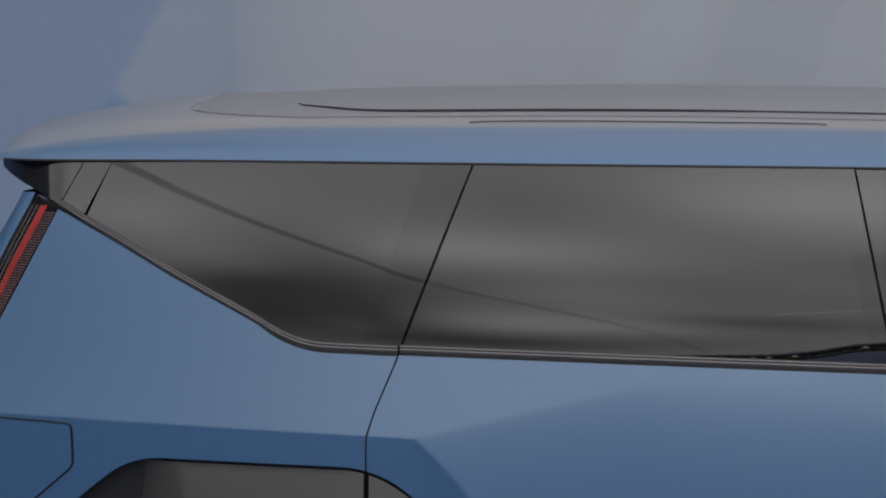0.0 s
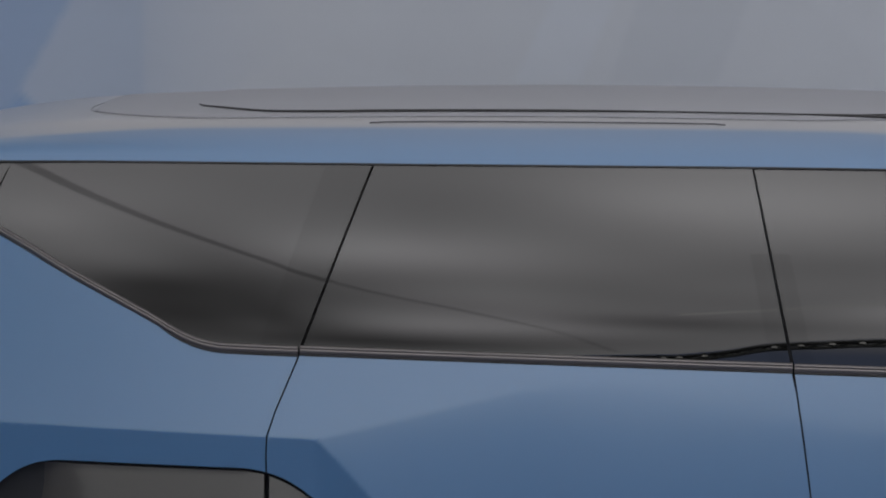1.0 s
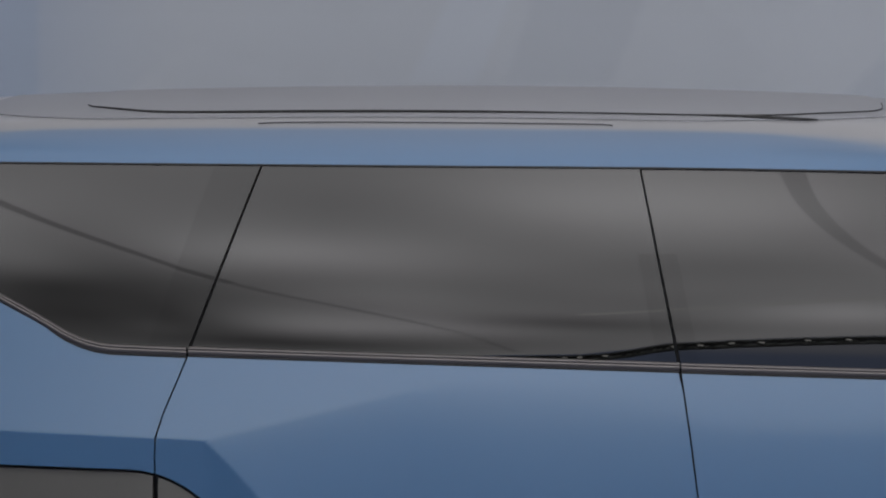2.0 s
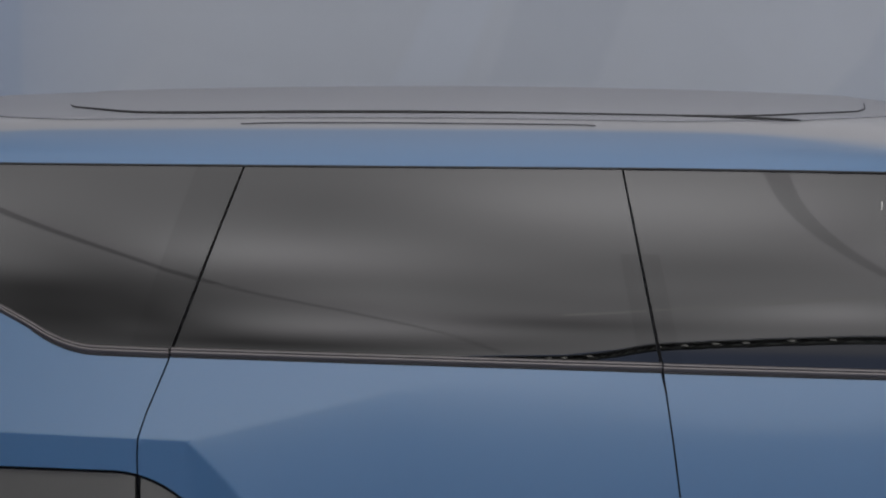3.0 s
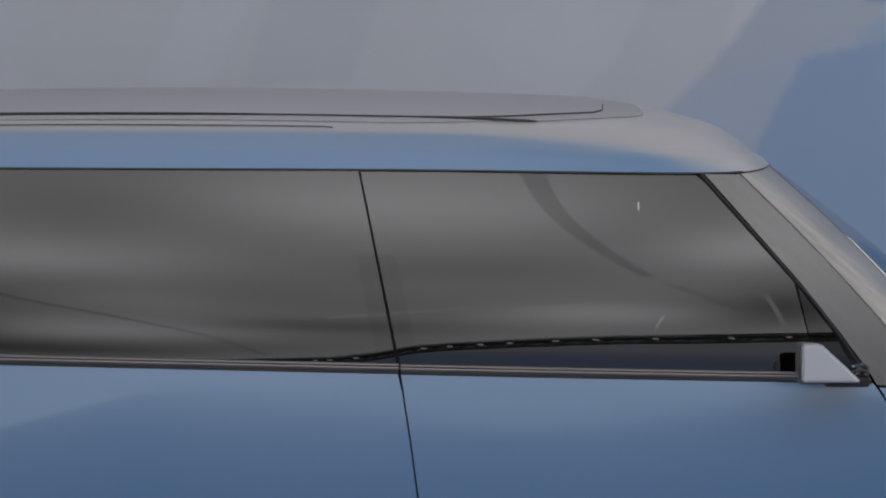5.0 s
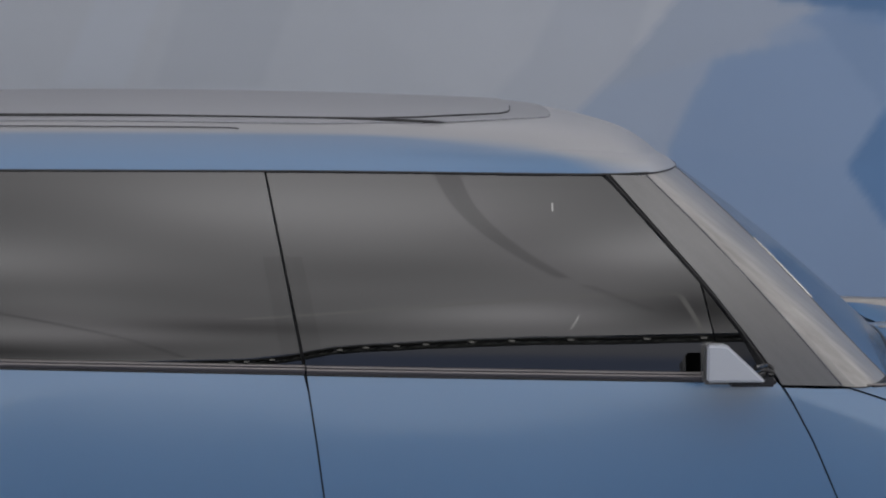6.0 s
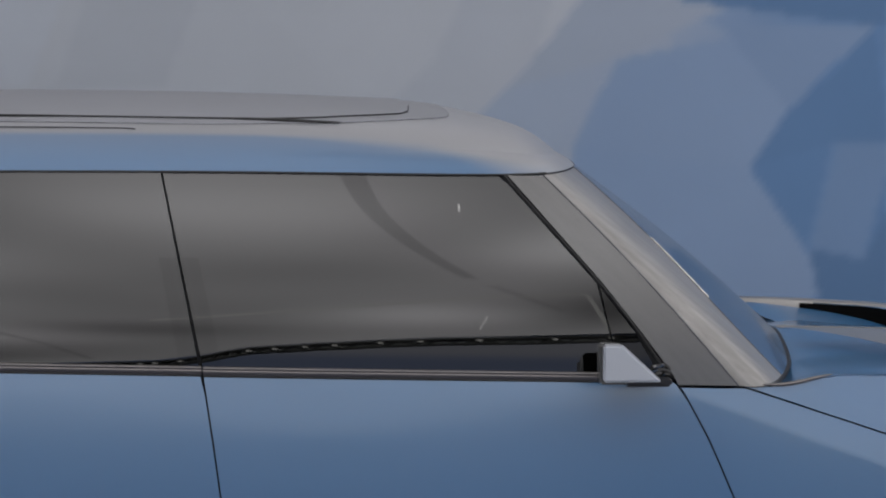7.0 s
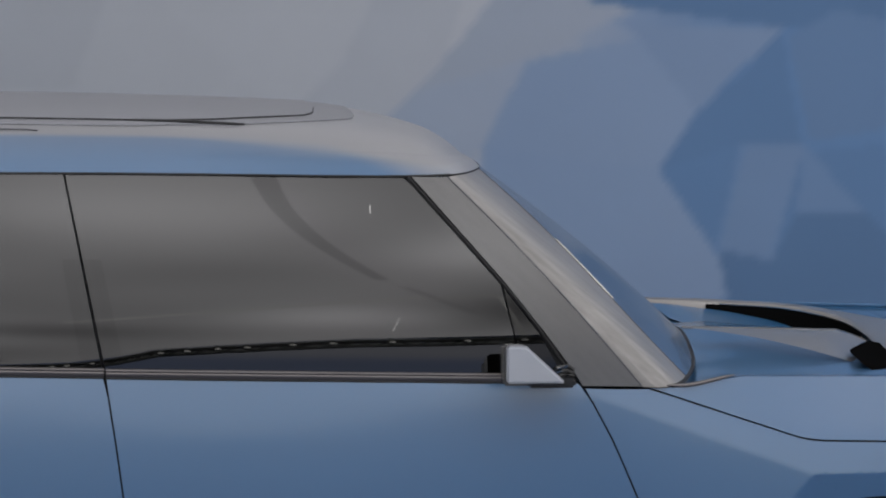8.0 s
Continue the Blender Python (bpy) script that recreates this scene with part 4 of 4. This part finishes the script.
def cowl(u):
    """The windscreen's foot: forward along the side, then round the corner and across."""
    at = u * RUN[-1]
    x, y = (float(np.interp(at, RUN, [p[k] for p in FOOT])) for k in (0, 1))
    return Vector((x, y, 1.186 + 0.03 * max(0.0, y) / MID))


def screen(u, v):
    far = u > 1
    a = header(2 - u if far else u) * (1 - v) + cowl((2 - u if far else u) ** 1.15) * v
    b = math.sin(v * math.pi) * 0.014 * (1 - (1 - min(u, 2 - u)) ** 3)
    a = a + Vector((0.75 * b, 0, 0.66 * b))
    return (a.x, 2 * MID - a.y if far else a.y, a.z)


def edge_u(v):
    """How far the edge's painted grey sheen reaches on to the windscreen: more at its head."""
    return 0.25 + 0.30 * (1 - v) ** 1.8


def clear_at(w, v):
    return screen(edge_u(v) + (2 - 2 * edge_u(v)) * w, v)


put("windscreen", grid(clear_at, span(0, 1, 90), span(0, 1, 30)), SCREEN, car, "curved windscreen")
put("windscreen_edge", grid(lambda w, v: screen(edge_u(v) * w, v), span(0, 1, 40), span(0, 1, 30)), EDGE_SHEEN, car, "windscreen edge with the softbox's reflection painted in grey")
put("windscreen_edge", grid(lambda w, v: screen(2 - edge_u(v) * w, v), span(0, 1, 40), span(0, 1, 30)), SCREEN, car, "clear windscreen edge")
both(part("pillar_seam", tube([(x, glass_y(x, z) - 0.0005, z) for x, z in spline(LINE2, 0.02)], 0.0014, 6), SLOT, car))
both(part("bright_strip", tube([Vector(screen(edge_u(v) + 0.002, v)) + Vector((0.001, 0, 0.001)) for v in span(0.36, 0.64, 20)], 0.0015, 6), CHROME, car))
both(part("edge_seam", tube([Vector(screen(edge_u(v) - 0.004, v)) + Vector((0.0005, -0.0005, 0.0005)) for v in span(0.0, 1.0, 40)], 0.0010, 6), SLOT, car))
part("header_seal", tube([header(u) + Vector((0, 0, 0.002)) for u in span(0, 1, 30)] + [Vector((header(u).x, 2 * MID - header(u).y, header(u).z + 0.002)) for u in span(0.97, 0, 30)], 0.0012, 6), SEAL, car)
part("cowl_seal", tube([screen(u, 1.0) for u in span(0.1, 1.9, 60)], 0.0048, 8), SEAL, car)

# bonnet
def shoulder(x, z):
    return (x, side_y(x, z), z)


def shoulder_top(x):
    return 1.186 + 0.021 * smooth(1.22, 1.36, x) - 0.017 * (max(x, 1.36) - 1.36)


d = [(1.150, 1.1835), (1.204, 1.166), (1.352, 1.117), (1.486, 1.073, 0.03), (1.53, 1.068), (1.70, 1.063), (2.50, 1.03)] + [(2.50, 1.12)] + [(x, shoulder_top(x)) for x in span(2.2, 1.24, 24)]
bonnet = put("bonnet", sheet(corners(d), shoulder, STEP, gap=0.0016), PAINT, car)
both(bonnet)


def bonnet_z(x, y):
    """The bonnet: a step down from its shoulders, and a middle that rises towards the windscreen."""
    k = min(y, 2 * MID - y)
    d = max(0.0, k - side_y(x, shoulder_top(x)))
    return shoulder_top(x) - 0.001 - 0.012 * smooth(0, 0.025, d) - 0.006 * smooth(0.02, 0.2, d) + (0.028 + 0.020 * smooth(1.32, 1.55, x)) * smooth(0.10, 1.0, k) * smooth(1.85, 1.30, x)


def bonnet_at(x, v):
    y0 = side_y(x, shoulder_top(x)) - 0.001
    y = y0 + (2 * MID - 2 * y0) * v
    return (x, y, bonnet_z(x, y))


put("bonnet_top", grid(bonnet_at, span(1.22, 2.5, 60), span(0, 1, 110)), PAINT, car)


trim = [(x, side_y(x, shoulder_top(x)) - 0.001, shoulder_top(x) + 0.003) for x in span(1.185, 1.34, 20)]
both(part("cowl_trim", tube(trim, 0.0075, 8, 0.6, taper=True), TRIM, car, "satin cowl trim"))


# the bonnet's scoop: a far rim that sweeps round the front, a dark mouth inside it, and a blade
RIM = spline([(1.374, 1.25, 1.263), (1.503, 1.30, 1.255), (1.627, 1.32, 1.247), (1.773, 1.30, 1.237), (1.882, 1.20, 1.215), (1.897, 0.98, 1.197), (1.865, 0.72, 1.183), (1.819, 0.45, 1.173), (1.765, 0.36, 1.168)], 0.02)
SCOOP_MID = (1.55, 0.80)


def rim_ribbon(i0, i1, steps):
    """A ribbon beside the rim: steps of (towards the middle, up)."""
    pts = RIM[int(i0 * (len(RIM) - 1)):int(i1 * (len(RIM) - 1)) + 1]

    def at(i, j):
        x, y, z = pts[i]
        d = Vector((SCOOP_MID[0] - x, SCOOP_MID[1] - y)).normalized()
        k, up = steps(i / (len(pts) - 1))[j]
        return (x + d.x * k, y + d.y * k, z + up)
    return grid(at, range(len(pts)), range(len(steps(0))))


def wall_depth(t):
    x, y, z = RIM[int(t * (len(RIM) - 1))]
    return z - bonnet_z(x, y) + 0.004


# beyond the rim the grey apron paints the far bonnet's pale reflection
put("scoop_rim", rim_ribbon(0, 1, lambda t: [(-0.44, -0.055 + 0.01 * t), (-0.26, -0.030 + 0.01 * t), (-0.14, -0.012 + 0.004 * t), (-0.05, -0.002), (-0.015, 0.0), (0.0, -0.001), (0.008, -0.004), (0.011, -0.008)]), BLADE, car, "grey scoop rim, the bonnet's pale reflection painted on its apron")
def drop(t):
    return 0.004 + 0.012 * smooth(0.0, 0.15, t) + 0.049 * smooth(0.12, 0.42, t)


put("scoop_wall", rim_ribbon(0, 0.15, lambda t: [(0.010, -0.006), (0.014, -0.010 - 0.5 * drop(t * 0.15)), (0.020, -0.008 - drop(t * 0.15))]), BLADE, car, "grey inner wall of the bonnet scoop")
put("scoop_mouth", rim_ribbon(0.13, 0.52, lambda t: [(0.016, -0.010), (0.018, -0.012 - 0.5 * drop(0.13 + t * 0.39)), (0.022, -0.010 - drop(0.13 + t * 0.39))]), MOUTH, car, "scoop mouth, its inner shade painted black")
put("scoop_slope", rim_ribbon(0, 0.60, lambda t: [(0.019, -0.0075 - drop(t * 0.6)), (0.12, -0.020 - drop(t * 0.6) - 0.3 * (wall_depth(t * 0.6) - drop(t * 0.6))), (0.40, -0.012 - max(drop(t * 0.6) + 0.01, wall_depth(t * 0.6)))]), PAINT, car)


def blade_at(u, v):
    """The blade between two lines that part from one tip."""
    turn = Vector((1.756, 0.775, 1.227))
    far = Vector((1.338, 0.60, 1.253)).lerp(turn, u / 0.8) if u < 0.8 else turn.lerp(Vector((1.879, 0.94, 1.182)), (u - 0.8) / 0.2)
    near = Vector((1.338, 0.595, 1.2525)) * (1 - u) ** 2 + Vector((1.52, 0.50, 1.247)) * 2 * u * (1 - u) + Vector((1.746, 0.455, 1.174)) * u * u
    p = near.lerp(far, v)
    dip = 0.030 * math.sin(math.pi * v) * u ** 3
    return (p.x - dip, p.y, p.z + 0.010 * math.sin(math.pi * v) * u)


put("scoop_blade", grid(blade_at, span(0, 1, 40), span(0, 1, 12)), BLADE, car, "satin grey blade in the bonnet scoop")
put("blade_edge", grid(lambda u, v: Vector(blade_at(u, 1.0)) - Vector((0, 0.002, 0.006 * v - 0.003)), span(0, 1, 30), span(0, 1, 1)), CHROME, car, "bright blade edge")


LIP = spline([(1.756, 0.428, 1.167), (1.738, 0.488, 1.184), (1.758, 0.648, 1.190), (1.820, 0.79, 1.188), (1.879, 0.918, 1.184)], 0.02)
BROW = spline([(1.800, 0.448, 1.166), (1.830, 0.56, 1.166), (1.879, 0.708, 1.166), (1.905, 0.918, 1.178)], 0.02)


def front_mouth(u, v):
    """A black sheet over the bonnet for the shade in the opening at the blade's end, between its lip and the rim."""
    a, b = (Vector(k[round(u * (len(k) - 1))]) for k in (LIP, BROW))
    return a.lerp(b, v) - Vector((0.034, 0.12, -0.0138))


put("scoop_mouth", grid(front_mouth, span(0, 1, 16), span(0, 1, 6)), MOUTH, car, "scoop mouth, its inner shade painted black")

# side camera pod
pod = box(0.821, 0.9435, -0.160, -0.115, 1.2160, 1.2920, 0.0)
for v in pod.verts:
    if v.co.x > 0.9 and v.co.z > 1.25:
        v.co.x = 0.8605
    if v.co.y > -0.14:
        v.co.x += 0.004
bmesh.ops.bevel(pod, geom=pod.edges[:], offset=0.004, segments=3, affect="EDGES")
mirror = part("side_mirror", pod, SILVER, car, "angular satin silver side camera pod")
back = box(0.820, 0.925, -0.117, -0.070, 1.206, 1.290)
for v in back.verts:
    if v.co.x > 0.9 and v.co.z > 1.25:
        v.co.x = 0.862
bmesh.ops.bevel(back, geom=back.edges[:], offset=0.005, segments=2, affect="EDGES")
part("mirror_back", back, FRIT, mirror)
for k in range(3):
    part("arm_rib", tube([(0.923 + 0.004 * k, -0.115 + 0.01 * k, 1.222 + 0.009 * k), (0.952 + 0.006 * k, -0.06, 1.222 + 0.009 * k), (0.985, 0.005, 1.212 + 0.007 * k)], 0.0045, 8), GLOSS, mirror)
# the arm, enlarged so its black face draws the shade under the pod
part("mirror_arm", box(0.872, 0.97, -0.125, 0.02, 1.202, 1.222, 0.005), GLOSS, mirror)
both(mirror)

# tail
LAMP_L = [(-1.843, 1.558), (-1.885, 1.483), (-1.922, 1.411), (-1.985, 1.27), (-2.02, 1.15)]
LAMP_R = [(-1.792, 1.530), (-1.863, 1.398), (-1.918, 1.293), (-1.975, 1.15)]


def lamp_left(z):
    return float(np.interp(z, [p[1] for p in LAMP_L[::-1]], [p[0] for p in LAMP_L[::-1]]))


def between(a, b, t):
    """A line part of the way from the lamp's rear edge to its front edge."""
    out = []
    for k in span(0, 1, 12):
        z = 1.535 - 0.37 * k
        xl = lamp_left(z)
        xr = float(np.interp(z, [p[1] for p in LAMP_R[::-1]], [p[0] for p in LAMP_R[::-1]]))
        out.append((xl + (xr - xl) * t, z))
    return out


def tail_lamp():
    lens = corners(LAMP_L + LAMP_R[::-1])
    root = put("tail_lamp", sheet(lens, behind(on_side, 0.012), 0.02, gap=0.001, depth=0.03), GLOSS, car, "slim red tail lamp")
    bar = between(LAMP_L, LAMP_R, 0.36) + between(LAMP_L, LAMP_R, 0.60)[::-1]
    put("light_bar", sheet(corners(bar), behind(on_side, 0.007), 0.02, gap=0, depth=0.004), LAMP_RED, root, "red lamp insert")
    # pale rods draw the highlights along the clear cover's edge
    for t in (0.10, 0.24):
        part("light_guide", tube([(x, side_y(x, z) + 0.009, z) for x, z in between(LAMP_L, LAMP_R, t)], 0.0018, 6), BLADE, root, "pale line for the highlight on the cover's edge")
    for k in range(56):
        z = 1.518 - 0.31 * k / 55
        for t in (0.67, 0.75, 0.83, 0.91):
            xl = lamp_left(z)
            xr = float(np.interp(z, [p[1] for p in LAMP_R[::-1]], [p[0] for p in LAMP_R[::-1]]))
            x = xl + (xr - xl) * t
            part("prism", box(x - 0.0015, x + 0.0015, side_y(x, z) + 0.006, side_y(x, z) + 0.012, z - 0.0013, z + 0.0013), LAMP_PALE, root)
    put("cover", sheet(lens, behind(on_side, 0.002), 0.02, gap=0.002, depth=0.003, back=True), CLEAR, root, "clear lamp cover")
    return root


both(tail_lamp())


def tail_at(u, v):
    z = 1.562 - 1.14 * v
    x = lamp_left(z) - 0.002 if z > 1.15 else -2.022 - 0.03 * smooth(1.15, 0.95, z) + 0.06 * smooth(0.75, 0.42, z)
    y0 = side_y(max(x, -2.0), z)
    a = min(1.0, min(u, 1 - u) / 0.2) * math.pi / 2
    y = y0 + 0.06 * (1 - math.cos(a)) + max(0.0, min(u, 1 - u) - 0.2) / 0.3 * (MID - y0 - 0.06)
    return (x - 0.04 * math.sin(a) - 0.03 * max(0.0, min(u, 1 - u) - 0.2), y if u <= 0.5 else 2 * MID - y, z)


put("tailgate", grid(tail_at, span(0, 1, 80), span(0, 1, 50)), PAINT, car)


def nose_at(u, v):
    z = 1.12 - 0.80 * v
    y0 = 0.08
    e = 1 - abs(2 * u - 1) ** 6
    return (2.48 + 0.16 * e + 0.06 * math.sin(v * math.pi), y0 + (2 * MID - 2 * y0) * u, z)


put("nose", grid(nose_at, span(0, 1, 60), span(0, 1, 30)), PAINT, car)

# dark structure behind the panels
low = corners([(-1.93, 0.45), (-1.95, 1.1), (-1.80, 1.49), (-1.53, 1.385), (-1.30, 1.255), (-1.2, 1.232)] + [(x, belt(x) - 0.004) for x in span(-1.1, 0.98, 20)] + [(1.12, 1.17), (1.3, 1.12), (1.5, 1.06), (2.4, 1.02), (2.45, 0.45)])
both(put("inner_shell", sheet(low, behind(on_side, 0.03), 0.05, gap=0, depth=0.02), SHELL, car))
for pts in ([(-0.875, 1.632), (-0.995, 1.632), (-1.128, 1.235), (-1.02, 1.235)], [(-0.03, 1.632), (-0.135, 1.632), (-0.05, 1.22), (0.055, 1.22)],
            [(0.60, 1.625), (0.73, 1.625), (1.137, 1.187), (0.97, 1.2), (0.89, 1.31)], [(-1.66, 1.62), (-1.79, 1.62), (-1.78, 1.535), (-1.70, 1.51)]):
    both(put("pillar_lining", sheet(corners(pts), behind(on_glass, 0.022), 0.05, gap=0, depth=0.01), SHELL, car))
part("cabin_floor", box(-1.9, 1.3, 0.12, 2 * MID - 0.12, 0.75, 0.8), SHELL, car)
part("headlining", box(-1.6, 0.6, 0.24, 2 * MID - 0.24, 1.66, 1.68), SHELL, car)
part("underbody", box(-1.9, 2.4, 0.2, 2 * MID - 0.2, 0.28, 0.5, 0.03), SHELL, car)
for x0, x1 in ((-0.84, 1.32),):
    both(part("sill", box(x0, x1, 0.02, 0.16, 0.27, 0.44, 0.02), CLAD, car))


def wheel(x, y):
    """A tyre on a spoked rim."""
    bm = bmesh.new()
    prof = [(0.26, -0.10), (0.30, -0.125), (0.365, -0.13), (0.392, -0.11), (0.40, -0.06), (0.40, 0.06), (0.392, 0.11), (0.365, 0.13), (0.30, 0.125), (0.26, 0.10)]
    n = 56
    rings = [[bm.verts.new((x + r * math.cos(k * math.tau / n), y + w, 0.40 + r * math.sin(k * math.tau / n))) for r, w in prof] for k in range(n)]
    for a, b in zip(rings, rings[1:] + rings[:1]):
        for k in range(len(prof) - 1):
            bm.faces.new((a[k], a[k + 1], b[k + 1], b[k]))
    tyre = part("wheel", bm, RUBBER, car, "black tyre on a dark alloy rim")
    rim = bmesh.new()
    bmesh.ops.create_cone(rim, cap_ends=True, segments=48, radius1=0.275, radius2=0.262, depth=0.16, matrix=pose(x, y, 0.4, 90))
    part("rim", rim, ALLOY, tyre)
    for k in range(8):
        s = box(0.04, 0.25, -0.012, 0.012, -0.02, 0.02, 0.004)
        bmesh.ops.transform(s, matrix=pose(x, y + (-0.085 if y < MID else 0.085), 0.4) @ pose(0, 0, 0, 0, k * 45, 0), verts=s.verts[:])
        part("spoke", s, ALLOY, tyre)


for wx in (-1.35, 1.80):
    for wy in (0.16, 2 * MID - 0.16):
        wheel(wx, wy)


def seat(x, y):
    for name, bm in (("seat_cushion", box(x - 0.24, x + 0.26, y - 0.25, y + 0.25, 0.80, 0.98, 0.05, 3)), ("seat_back", box(x - 0.36, x - 0.20, y - 0.24, y + 0.24, 0.90, 1.42, 0.05, 3)), ("headrest", box(x - 0.38, x - 0.27, y - 0.13, y + 0.13, 1.40, 1.56, 0.035, 3))):
        part(name, bm, LEATHER, car)


for sx in (-1.1, -0.25, 0.55):
    for sy in (0.52, 1.38):
        seat(sx, sy)
